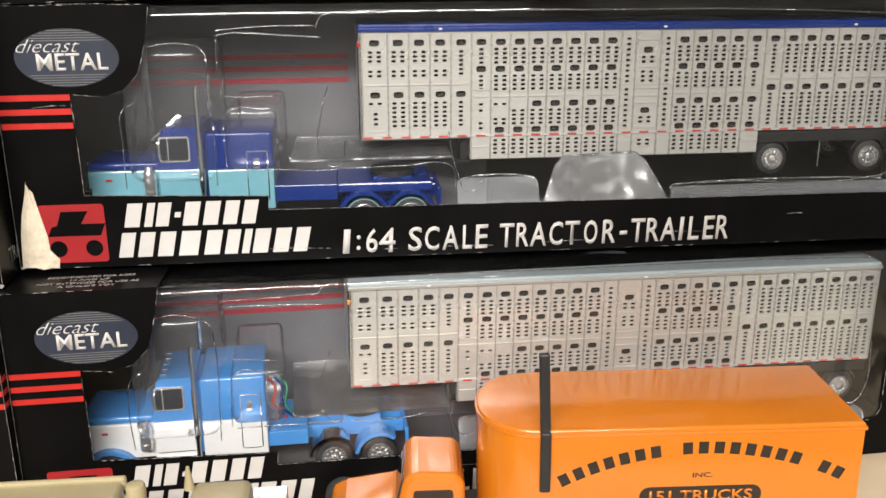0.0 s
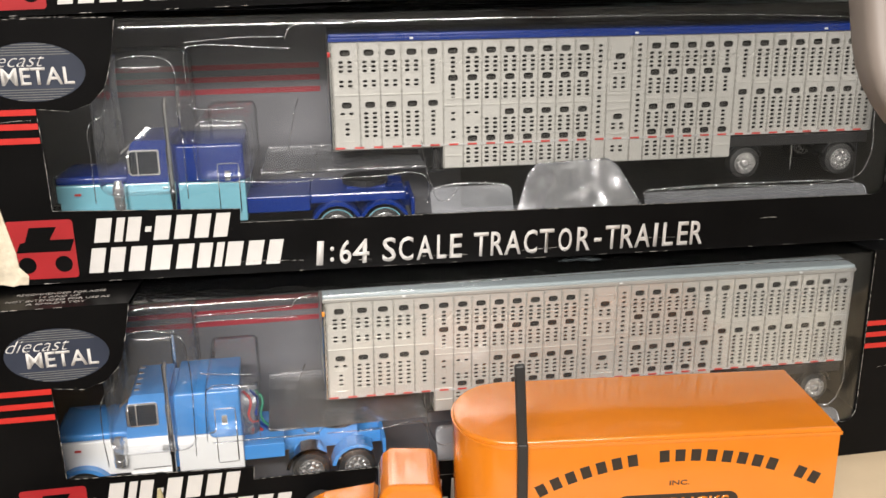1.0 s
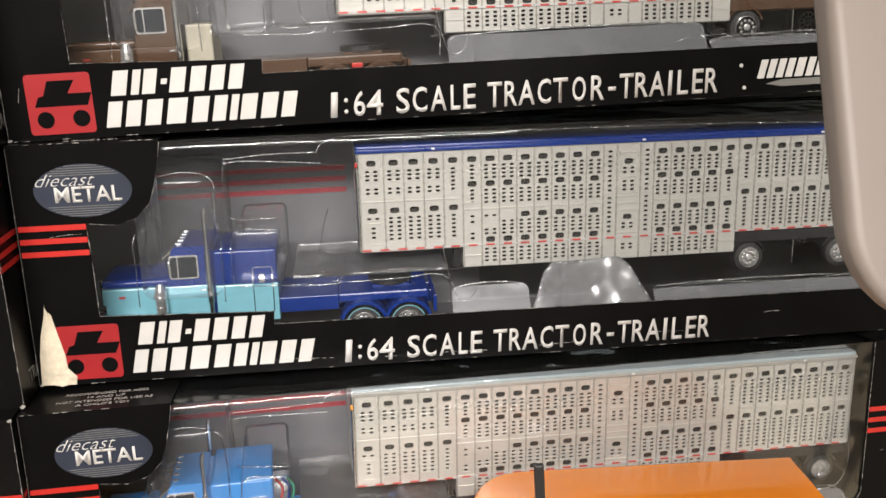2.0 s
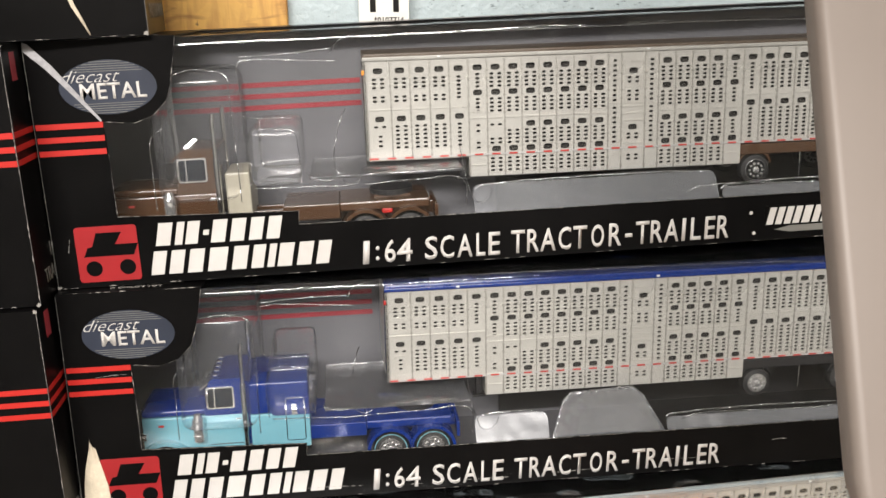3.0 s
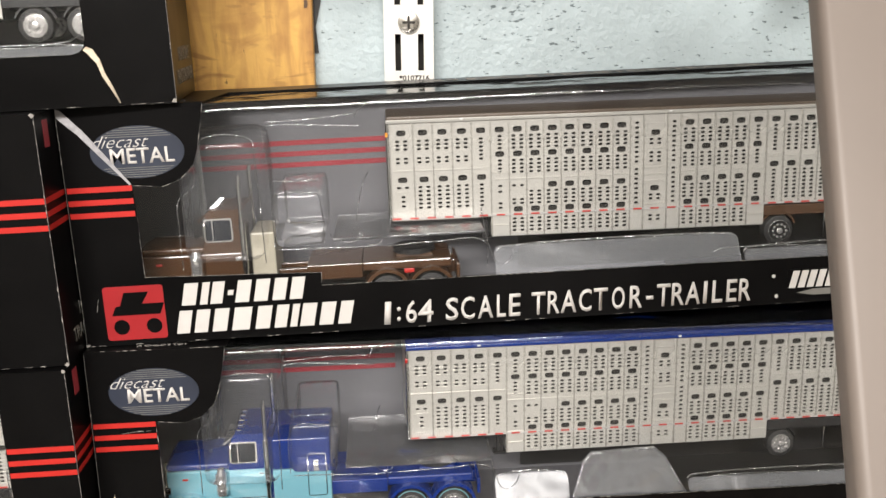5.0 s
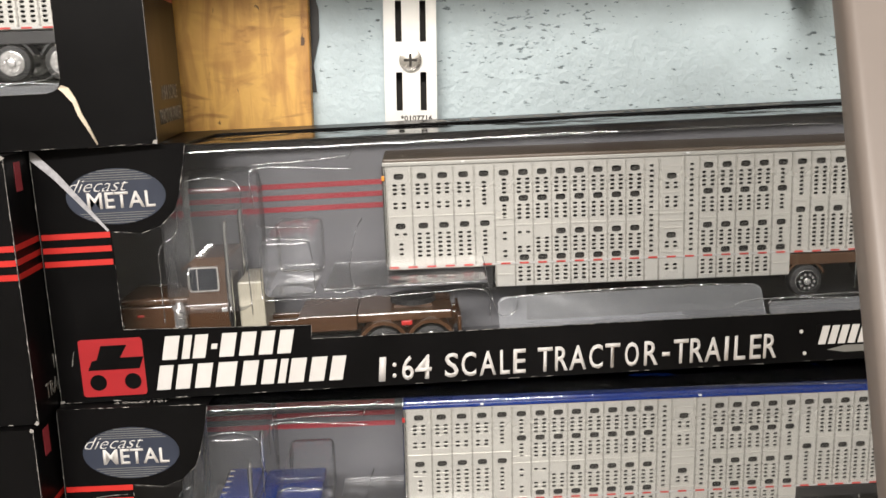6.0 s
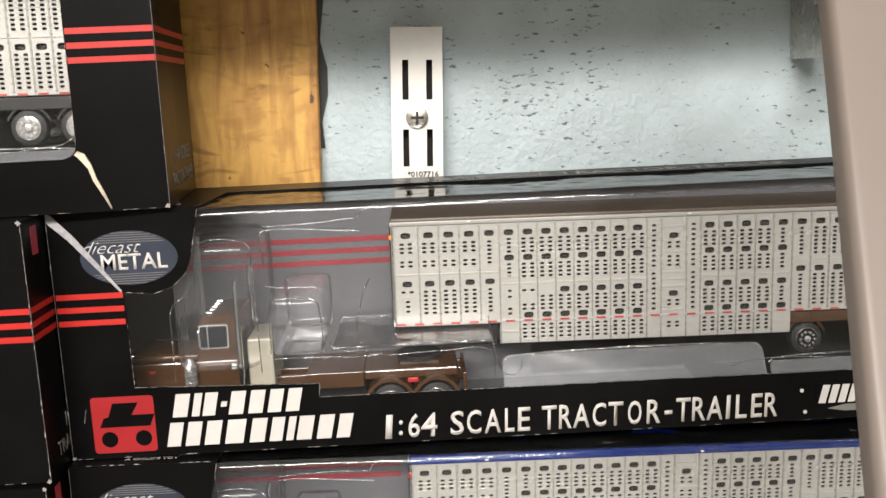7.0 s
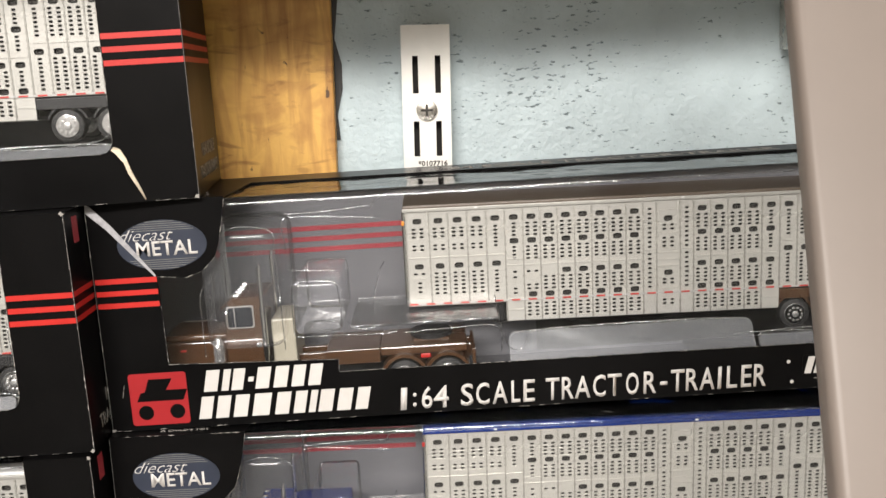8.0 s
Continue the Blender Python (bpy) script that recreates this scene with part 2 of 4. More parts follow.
def cyl(c, axis, r, length, seg=20, r2=None, bm=None, bevel=0.0):
    bm = bm or bmesh.new()
    turn = {"x": Euler((0, radians(90), 0)), "y": Euler((radians(-90), 0, 0)), "z": Euler((0, 0, 0))}[axis]
    made = bmesh.ops.create_cone(bm, cap_ends=True, segments=seg, radius1=r, radius2=r if r2 is None else r2, depth=length, matrix=Matrix.LocRotScale(c, turn, None))
    if bevel:
        es = {e for v in made["verts"] for e in v.link_edges if len(e.link_faces) == 2 and any(len(f.verts) > 4 for f in e.link_faces)}
        bmesh.ops.bevel(bm, geom=list(es), offset=bevel, segments=2, affect="EDGES", profile=0.5)
    return bm


def rounded(x0, x1, z0, z1, r, n=6):
    pts = []
    for cx, cz, a in ((x1 - r, z1 - r, 0), (x0 + r, z1 - r, 90), (x0 + r, z0 + r, 180), (x1 - r, z0 + r, 270)):
        for i in range(n + 1):
            w = radians(a + 90 * i / n)
            pts.append((cx + r * math.cos(w), cz + r * math.sin(w)))
    return pts


def ellipse(cx, cz, rx, rz, n=40):
    return [(cx + rx * math.cos(2 * math.pi * i / n), cz + rz * math.sin(2 * math.pi * i / n)) for i in range(n)]


def lettering(words, x0, z0, wide, high, y, thick=0.0, shear=0.0, depth=0.00012):
    """Words as a bmesh in the x-z plane, facing -y, fitted to a width and a height."""
    cu = bpy.data.curves.new("words", "FONT")
    cu.body, cu.offset, cu.shear, cu.resolution_u = words, thick, shear, 3
    ob = new("words", cu)
    bpy.context.view_layer.update()
    me = bpy.data.meshes.new_from_object(ob)
    bm = bmesh.new()
    bm.from_mesh(me)
    bpy.data.objects.remove(ob)
    bpy.data.meshes.remove(me)
    bpy.data.curves.remove(cu)
    xs, ys = [v.co.x for v in bm.verts], [v.co.y for v in bm.verts]
    lx, ly, hx, hy = min(xs), min(ys), max(xs), max(ys)
    for v in bm.verts:
        v.co = Vector((x0 + (v.co.x - lx) / (hx - lx) * wide, y, z0 + (v.co.y - ly) / (hy - ly) * high))
    bmesh.ops.recalc_face_normals(bm, faces=bm.faces)
    for f in bm.faces:
        if f.normal.y > 0:
            f.normal_flip()
    r = bmesh.ops.extrude_face_region(bm, geom=list(bm.faces))
    for g in r["geom"]:
        if isinstance(g, bmesh.types.BMVert):
            g.co.y -= depth
    return bm


def bars(x0, z0, wide, high, widths, y, parent, material, slant=0.2):
    """A row of plain slanted bars as wide as letters; each is a part."""
    total = sum(abs(w) for w in widths)
    x = x0
    for w in widths:
        ww = abs(w) / total * wide
        if w > 0:
            bm = bmesh.new()
            a, b = x + ww * 0.06, x + ww * 0.80

            def piece(p, q, lo, hi):
                prism([(p + slant * lo, z0 + lo), (q + slant * lo, z0 + lo), (q + slant * hi, z0 + hi), (p + slant * hi, z0 + hi)], y, y - 0.00012, bm)

            piece(a, b, 0, high) if w > 3.5 else piece(a, b, 0.36 * high, 0.58 * high)
            part("title_bar", bm, material, parent)
        x += ww


def tube(points, r, parent, material, name="ridge", label="", seg=6, soft=True):
    """A round bar along a line of points."""
    cu = bpy.data.curves.new(name, "CURVE")
    cu.dimensions, cu.bevel_depth, cu.bevel_resolution, cu.resolution_u = "3D", r, 1, 4
    sp = cu.splines.new("BEZIER" if soft else "POLY")
    if soft:
        sp.bezier_points.add(len(points) - 1)
        for bp, p in zip(sp.bezier_points, points):
            bp.co, bp.handle_left_type, bp.handle_right_type = p, "AUTO", "AUTO"
    else:
        sp.points.add(len(points) - 1)
        for bp, p in zip(sp.points, points):
            bp.co = (*p, 1)
    tmp = new(name, cu)
    bpy.context.view_layer.update()
    me = bpy.data.meshes.new_from_object(tmp)
    bpy.data.objects.remove(tmp)
    bpy.data.curves.remove(cu)
    me.materials.clear()
    me.materials.append(material)
    for p in me.polygons:
        p.use_smooth = True
    ob = new(name, me)
    ob.parent = parent
    return tagged(ob, label)


# ---- the room ----
def structure(name, bm, material, label, category):
    return tagged(part(name, bm, material, None), label, category, "", "structure")


def slanted(bm, slope):
    for v in bm.verts:
        v.co.z += slope * v.co.x
    return bm


WALL_Y = 0.096
structure("wall_north", box(-2.5, 2.5, WALL_Y, WALL_Y + 0.12, -1.4, 1.3), WALLP, "rough block wall painted pale blue with dark chips", "wall")
structure("wall_south", box(-2.5, 2.5, -4.12, -4.0, -1.4, 1.3), PLASTER, "plain pale wall across the shop", "wall")
structure("wall_west", box(-2.62, -2.5, -4.0, WALL_Y, -1.4, 1.3), PLASTER, "plain pale side wall of the shop", "wall")
structure("wall_east", box(2.5, 2.62, -4.0, WALL_Y, -1.4, 1.3), PLASTER, "plain pale side wall of the shop", "wall")
structure("ceiling", box(-2.62, 2.62, -4.12, WALL_Y + 0.12, 1.3, 1.4), PLASTER, "plain pale shop ceiling", "ceiling")
structure("floor", box(-2.62, 2.62, -4.12, WALL_Y + 0.12, -1.5, -1.4), FLOORM, "worn grey shop floor", "floor")
structure("shelf_lower", slanted(box(-0.75, 0.8, -0.19, WALL_Y, -0.2100, -0.1920, 0.002), -0.0192), SHELFW, "pale wooden shelf board under the boxes", "shelf")

structure("shelf_upper", box(-0.75, 0.8, -0.118, WALL_Y, 0.255, 0.273, 0.002), SHELFW, "pale wooden shelf board above the boxes", "shelf")
bracket = thing("shelf_bracket", pose(0.327, WALL_Y, 0.150), "grey steel shelf bracket on the blue wall", "bracket")
part("arm", box(-0.006, -0.004, -0.060, 0, 0.0, 0.104, 0.0004), SCREW, bracket)
part("arm", box(0.004, 0.006, -0.060, 0, 0.0, 0.104, 0.0004), SCREW, bracket)
part("lip", box(-0.004, 0.004, -0.0596, -0.0576, 0.0, 0.104, 0.0004), SCREW, bracket)

board = tagged(part("wood_board", box(-0.032, 0.032, -0.008, 0, -0.16, 0.2, 0.0008), BOARD, None, at=pose(0.0655, WALL_Y, 0.15, 0, 0, 0) @ pose(0, 0, 0, 0, 2.2, 0)),
               "golden wooden board with dark flecks fixed to the wall", "board")


rnd = random.Random(12)
smear = [(0.0290 + 0.001 * rnd.random(), -0.03 + 0.0125 * i) for i in range(16)] + [(0.0325 + 0.0035 * rnd.random() + 0.003 * (i > 8), -0.03 + 0.0125 * i) for i in range(15, -1, -1)]
part("black_smear", prism(smear, -0.0012, -0.0002), BLACKP, board, "black ragged smear along the board")


def wall_standard():
    t = thing("shelf_standard", pose(0.1426, WALL_Y, 0.1313, 0, 2.2, 0), "white slotted steel shelf standard screwed to the blue wall", "shelf standard")
    w, top, bot, y = 0.0119, 0.041, -0.07, -0.012
    bm = bmesh.new()
    slots = []
    for z0, z1 in ((0.0082, 0.0263), (-0.0227, -0.0054), (-0.0600, -0.0420)):
        for xc in (-0.0052, 0.0058):
            slots.append((xc, z0, z1))
    xs = [-w, -0.0066, -0.0038, 0.0044, 0.0072, w]
    zs = sorted([bot, top] + [z for _, a, b in slots for z in (a, b)])
    zs = sorted(set(zs))
    vs = {}

    def v(x, yy, z):
        k = (round(x, 6), round(yy, 6), round(z, 6))
        if k not in vs:
            vs[k] = bm.verts.new((x, yy, z))
        return vs[k]

    for i in range(5):
        for j in range(len(zs) - 1):
            hole = i in (1, 3) and any(abs(zs[j] - a) < 1e-6 for _, a, b in slots)
            if not hole:
                bm.faces.new((v(xs[i], y, zs[j]), v(xs[i + 1], y, zs[j]), v(xs[i + 1], y, zs[j + 1]), v(xs[i], y, zs[j + 1])))
    r = bmesh.ops.extrude_face_region(bm, geom=list(bm.faces))
    for g in r["geom"]:
        if isinstance(g, bmesh.types.BMVert):
            g.co.y += 0.0016
    bmesh.ops.recalc_face_normals(bm, faces=bm.faces)
    part("face_plate", bm, STEEL, t)
    part("side_flange", box(-w, -w + 0.0016, y + 0.0016, -0.0002, bot, top), STEEL, t)
    part("side_flange", box(w - 0.0016, w, y + 0.0016, -0.0002, bot, top), STEEL, t)
    part("end_web", box(-w + 0.0016, w - 0.0016, y + 0.0016, -0.0002, top - 0.0016, top), STEEL, t)
    part("slot_shadow_back", box(-w + 0.0017, w - 0.0017, -0.003, -0.001, bot, top - 0.002), DARK, t)
    for z in (0.0,):
        s = part("screw", cyl((0, y - 0.0008, z), "y", 0.0052, 0.0018, 28, bevel=0.0006), SCREW, t, "zinc cross-head screw", smooth=True)
        # Cross recess drawn as dark bars on the head, shade as colour.
        part("drive_recess", box(-0.003, 0.003, y - 0.0019, y - 0.0016, z - 0.0006, z + 0.0006), DARK, s)
        part("drive_recess", box(-0.0006, 0.0006, y - 0.00192, y - 0.00162, z - 0.003, z + 0.003), DARK, s)
    part("stamped_number", lettering("*0107716", -0.0048, -0.0275, 0.0145, 0.0027, y - 0.0001, thick=0.02), BLACKINK, t, "black printed number")
    return t


wall_standard()


# ---- livestock trailers ----
def panel_mesh(name, w, z0, z1, rows, seams=(), frames=()):
    """One wall panel with real punched holes: rows of (height, half width, half height, centres)."""
    bm = bmesh.new()
    d = 0.0007

    def q(x0, x1, a, b):
        if x1 - x0 > 1e-6 and b - a > 1e-6:
            bm.faces.new([bm.verts.new(p) for p in ((x0, 0, a), (x1, 0, a), (x1, 0, b), (x0, 0, b))])

    z = z0
    for zc, rx, rz, cs in sorted(rows):
        lo, hi = zc - rz - 0.0001, zc + rz + 0.0001
        q(0, w, z, lo)
        edges = [0] + [(cs[i] + cs[i + 1]) / 2 for i in range(len(cs) - 1)] + [w]
        for i, c in enumerate(cs):
            a, b = c - rx - 0.0001, c + rx + 0.0001
            q(edges[i], a, lo, hi)
            q(b, edges[i + 1], lo, hi)
            k = 12 if rx > 0.0015 else 8
            ring, back, cell = [], [], []
            for j in range(k):
                t = 2 * math.pi * (j + 0.5) / k
                cx, cz = math.cos(t), math.sin(t)
                e = 0.6 if rx > 0.0015 else 0.8
                ux = math.copysign(abs(cx) ** e, cx)
                uz = math.copysign(abs(cz) ** e, cz)
                ring.append(bm.verts.new((c + rx * ux, 0, zc + rz * uz)))
                back.append(bm.verts.new((c + rx * ux, d, zc + rz * uz)))
                m = max(abs(cx), abs(cz))
                cell.append(bm.verts.new((c + (rx + 0.0001) * cx / m, 0, zc + (rz + 0.0001) * cz / m)))
            for j in range(k):
                n = (j + 1) % k
                bm.faces.new((ring[j], ring[n], cell[n], cell[j]))
                bm.faces.new((ring[n], ring[j], back[j], back[n]))
            for qx, qz in ((1, 1), (-1, 1), (-1, -1), (1, -1)):
                j0 = [j for j in range(k) if math.cos(2 * math.pi * (j + 0.5) / k) * qx > 0 and math.sin(2 * math.pi * (j + 0.5) / k) * qz > 0]
                best = sorted(j0, key=lambda j: abs(abs(math.cos(2 * math.pi * (j + 0.5) / k)) - abs(math.sin(2 * math.pi * (j + 0.5) / k))))[:2]
                if len(best) == 2 and k != 12:
                    bm.faces.new((cell[best[0]], cell[best[1]], bm.verts.new((c + qx * (rx + 0.0001), 0, zc + qz * (rz + 0.0001)))))
        z = hi
    q(0, w, z, z1)
    for f in bm.faces:
        f.normal_update()
        if abs(f.normal.y) > 0.5 and f.normal.y > 0:
            f.normal_flip()
    plain = len(bm.faces)
    box(-0.0003, 0.0003, -0.00025, 0.0002, z0, z1, bm=bm)
    n = 14
    for i in range(n):
        zz = z0 + (i + 0.5) * (z1 - z0) / n
        box(-0.0005, 0.0005, -0.00045, 0.0001, zz - 0.0003, zz + 0.0003, bm=bm)
    bm.faces.ensure_lookup_table()
    for f in bm.faces[plain:]:
        f.material_index = 1
    for x0, x1, a, b in frames:
        for p in ((x0, x0 + 0.0004, a, b), (x1 - 0.0004, x1, a, b), (x0, x1, a, a + 0.0004), (x0, x1, b - 0.0004, b)):
            box(p[0], p[1], -0.0003, 0.0001, p[2], p[3], bm=bm)
    for zc, rx, rz, cs in rows:
        if rx < 0.0015:
            box(cs[0] - 0.0013, cs[-1] + 0.0013, -0.00022, 0.0001, zc - rz - 0.00030, zc - rz - 0.00008, bm=bm)
    for s in seams:
        box(0.0003, w - 0.0003, -0.0004, 0.0001, s - 0.00025, s + 0.00025, bm=bm)
    me = bpy.data.meshes.new(name)
    bm.to_mesh(me)
    bm.free()
    me.materials.append(ALU)
    me.materials.append(ALU_SEAM)
    return me


OV, SM = (0.0020, 0.00125), (0.00095, 0.00056)
TOP_Z, DECK_Z, BELLY_Z, SEAM_Z = 0.0711, 0.0290, 0.0201, 0.0503


def rows_of(w, ovals, smalls, single=False):
    c = w / 2
    s = [c] if single else [c - 0.0017, c + 0.0017]
    return [(z, OV[0], OV[1], [c]) for z in ovals] + [(z, SM[0], SM[1], s) for z in smalls]


def steps(top, n, pitch=0.00172):
    return tuple(top - pitch * i for i in range(n))


R1, R2, R3, R4 = 0.0665, 0.0560, 0.0421, 0.0317
NOSE_SM = steps(0.0630, 3) + steps(0.0556, 2)
LOW_SM = steps(0.0431, 6, 0.0018)
BEL_SM = steps(0.0637, 4) + steps(0.0532, 4) + steps(0.0394, 4) + steps(0.0275, 4)
REAR_SM = steps(0.0637, 7)
REAR_LOW = steps(0.0441, 8)
SINGLES = steps(0.0671, 9, 0.0021) + steps(0.0470, 8, 0.0021)
NW, NO, NS, BS, BE, RV, SV, RE = 0.0100, 0.0083, 0.0081, 0.0079, 0.00752, 0.0059, 0.0104, 0.0077

PANELS = {
    "nose_wide": (NW, panel_mesh("nose_wide", NW, DECK_Z, TOP_Z, rows_of(NW, (R1, 0.0464), NOSE_SM + (0.0431,)) + [(z, SM[0], SM[1], [NW / 2]) for z in (0.0390, 0.0370, 0.0350)], (SEAM_Z,), ((0.0022, 0.0079, 0.0318, 0.0412),))),
    "nose": (NO, panel_mesh("nose", NO, DECK_Z, TOP_Z, rows_of(NO, (R1, 0.0464), NOSE_SM + LOW_SM), (SEAM_Z,))),
    "nose_single": (NS, panel_mesh("nose_single", NS, DECK_Z, TOP_Z, rows_of(NS, (R1, 0.0464), steps(0.0630, 6) + LOW_SM, True), (SEAM_Z,))),
    "belly": (BE, panel_mesh("belly", BE, BELLY_Z, TOP_Z, rows_of(BE, (R1, R2, R3, R4), BEL_SM), (0.0452,))),
    "belly_b": (BE, panel_mesh("belly_b", BE, BELLY_Z, TOP_Z, rows_of(BE, (R1, R2, R4), BEL_SM[:8] + (0.0421, 0.0360, 0.0343) + BEL_SM[12:]), (0.0452,))),
    "belly_c": (BE, panel_mesh("belly_c", BE, BELLY_Z, TOP_Z, rows_of(BE, (R1, R2, R4), BEL_SM), (0.0452,))),
    "belly_single": (BS, panel_mesh("belly_single", BS, BELLY_Z, TOP_Z, rows_of(BS, (R1, R2), steps(0.0637, 4) + steps(0.0532, 4) + (0.0421, 0.0396, 0.0345, 0.0325), True), (0.0452, 0.0480, 0.0300, 0.0250))),
    "belly_last": (BS, panel_mesh("belly_last", BS, BELLY_Z, TOP_Z, rows_of(BS, (R1, R2, R3, R4), steps(0.0637, 4) + steps(0.0532, 4) + steps(0.0394, 4), True), (0.0452, 0.0250))),
    "rivet_strip": (RV, panel_mesh("rivet_strip", RV, BELLY_Z, TOP_Z, rows_of(RV, (), SINGLES, True), (0.0492,))),
    "service": (SV, panel_mesh("service", SV, BELLY_Z, TOP_Z, rows_of(SV, (0.0627, 0.0385), (0.0598, 0.0580, 0.0540, 0.0522, 0.0504, 0.0355, 0.0338, 0.0262, 0.0245)), (0.0560, 0.0475, 0.0445, 0.0415, 0.0315), ((0.0010, 0.0094, 0.0488, 0.0668),))),
    "rear_single": (RE, panel_mesh("rear_single", RE, DECK_Z, TOP_Z, rows_of(RE, (R1, 0.0469), REAR_SM + REAR_LOW, True), (0.0505,))),
    "rear": (RE, panel_mesh("rear", RE, DECK_Z, TOP_Z, rows_of(RE, (R1, 0.0469), REAR_SM + REAR_LOW), (0.0505,))),
}
ORDER = ["nose_wide", "nose", "nose", "nose", "nose_single", "belly_single", "belly_b", "belly_c"] + ["belly"] * 5 + ["rivet_strip", "service", "rivet_strip"] + ["belly"] * 4 + ["belly_last", "rear_single"] + ["rear"] * 7
SPAN = sum(PANELS[k][0] for k in ORDER)
BELLY_0, BELLY_1 = NW + 3 * NO + NS, NW + 3 * NO + NS + 2 * BS + 11 * BE + 2 * RV + SV


def wheel(parent, x, y, z, r=0.0079, w=0.006, ring=None):
    """A tyre with a dished chrome rim of spokes and a hub."""
    tyre = part("tyre", cyl((0, 0, 0), "y", r, w, 28, bevel=0.0012), TYRE, parent, at=pose(x, y, z), smooth=True)
    bm = cyl((0, -w / 2 - 0.0001, 0), "y", r * 0.68, 0.0008, 24, bevel=0.0002)
    cyl((0, -w / 2 - 0.0006, 0), "y", r * 0.22, 0.0018, 14, bm=bm, bevel=0.0002)
    for i in range(10):
        a = 2 * math.pi * i / 10
        cyl((r * 0.43 * math.cos(a), -w / 2 - 0.0006, r * 0.43 * math.sin(a)), "y", r * 0.09, 0.0012, 8, bm=bm)
    cyl((0, -w / 2 - 0.0003, 0), "y", r * 0.66, 0.0004, 24, r2=r * 0.40, bm=bm)
    part("rim", bm, RIM, tyre, "bright chrome rim", smooth=True)
    if ring:
        bm = bmesh.new()
        ri, ro, n = r * 0.91, r * 0.96, 28
        for i in range(n):
            a, b = 2 * math.pi * i / n, 2 * math.pi * (i + 1) / n
            bm.faces.new([bm.verts.new((q * math.cos(t), -w / 2 - 0.00012, q * math.sin(t))) for q, t in ((ri, a), (ri, b), (ro, b), (ro, a))])
        part("white_ring", bm, ring, tyre)
    return tyre


def livestock_trailer(m, roof, frame_paint, label, axles=(0.1708, 0.2137)):
    t = thing("livestock_trailer", m, label, "toy trailer", "toy livestock trailers")
    W, AXLE_Z = 0.039, 0.0170
    x = 0.0
    for k in ORDER:
        w, me = PANELS[k]
        share("side_panel", me, t, pose(x, 0, 0))
        x += w
    # Dark sheet close behind the holes puts the inner shade into its colour.
    part("hole_shade_sheet", prism([(0.0005, DECK_Z), (BELLY_0, DECK_Z), (BELLY_0, BELLY_Z), (BELLY_1, BELLY_Z), (BELLY_1, DECK_Z), (SPAN - 0.0005, DECK_Z), (SPAN - 0.0005, TOP_Z), (0.0005, TOP_Z)], 0.0018, 0.003), DARK, t)
    part("far_wall", prism([(0, DECK_Z), (BELLY_0, DECK_Z), (BELLY_0, BELLY_Z), (BELLY_1, BELLY_Z), (BELLY_1, DECK_Z), (SPAN, DECK_Z), (SPAN, TOP_Z), (0, TOP_Z)], W - 0.001, W), ALU, t)
    part("front_wall", box(-0.0012, 0.0, 0.0004, W, DECK_Z, TOP_Z, 0.0004), ALU_RIB, t)
    part("corner_post", cyl((-0.0008, 0.0004, (DECK_Z + TOP_Z) / 2), "z", 0.0009, TOP_Z - DECK_Z, 12), CHROME, t, smooth=True)
    part("rear_wall", box(SPAN, SPAN + 0.001, 0, W, DECK_Z, TOP_Z, 0.0003), ALU_RIB, t)
    part("floor_pan", box(0, BELLY_0, 0.001, W - 0.001, DECK_Z - 0.0006, DECK_Z), ALU_RIB, t)
    part("belly_pan", box(BELLY_0, BELLY_1, 0.001, W - 0.001, BELLY_Z - 0.0005, BELLY_Z), ALU_RIB, t)
    part("rear_pan", box(BELLY_1, SPAN, 0.001, W - 0.001, DECK_Z - 0.0006, DECK_Z), BLACKP, t)
    part("belly_end", box(BELLY_0, BELLY_0 + 0.0006, 0.0005, W, BELLY_Z, DECK_Z), ALU_RIB, t)
    part("roof", box(-0.0012, SPAN + 0.001, -0.0003, W + 0.0003, TOP_Z, TOP_Z + 0.0026, 0.0008), roof, t)
    part("top_rail", box(-0.0014, SPAN + 0.0012, -0.0009, 0.0001, TOP_Z - 0.0004, TOP_Z + 0.0012, 0.0003), roof if roof is NAVY else ALU_RIB, t)
    bm = bmesh.new()
    n = 60
    for i in range(n):
        a, b = SPAN * i / n, SPAN * (i + 1) / n
        prism([(a, DECK_Z + 0.0003), (b, DECK_Z + 0.0003), (b, DECK_Z + 0.0010), (a, DECK_Z + 0.0010)], -0.0006, -0.00052, bm, slot=i % 2)
    part("reflective_tape", bm, [TAPE, WHITE], t, "red and white reflective tape")
    for i, xx in enumerate((0.03, 0.12, 0.2)):
        part("marker_lamp", box(xx, xx + 0.0014, -0.0014, -0.0003, TOP_Z + 0.0003, TOP_Z + 0.0011, 0.0002), CREAMW, t)
    part("nose_lamp", box(-0.0018, -0.0006, -0.0009, 0.0004, TOP_Z - 0.006, TOP_Z - 0.004, 0.0003), RED if roof is NAVY else AMBER, t)
    leg = part("landing_leg", box(0.039, 0.042, 0.004, 0.007, DECK_Z - 0.010, DECK_Z - 0.0006, 0.0003), BLACKP, t)
    part("foot_pad", box(0.0375, 0.0435, 0.003, 0.008, DECK_Z - 0.011, DECK_Z - 0.010), BLACKP, leg)
    part("side_sill", box(BELLY_1 + 0.0001, SPAN, 0.0002, 0.0012, DECK_Z - 0.0052, DECK_Z - 0.0006, 0.0003), frame_paint, t)
    part("axle_frame", box(BELLY_1 + 0.0001, SPAN - 0.006, 0.009, W - 0.009, DECK_Z - 0.006, DECK_Z - 0.0006, 0.0008), frame_paint, t)
    for ax in axles:
        wheel(t, ax, 0.0026, AXLE_Z, 0.0068)
        wheel(t, ax, W - 0.0036, AXLE_Z, 0.0068)
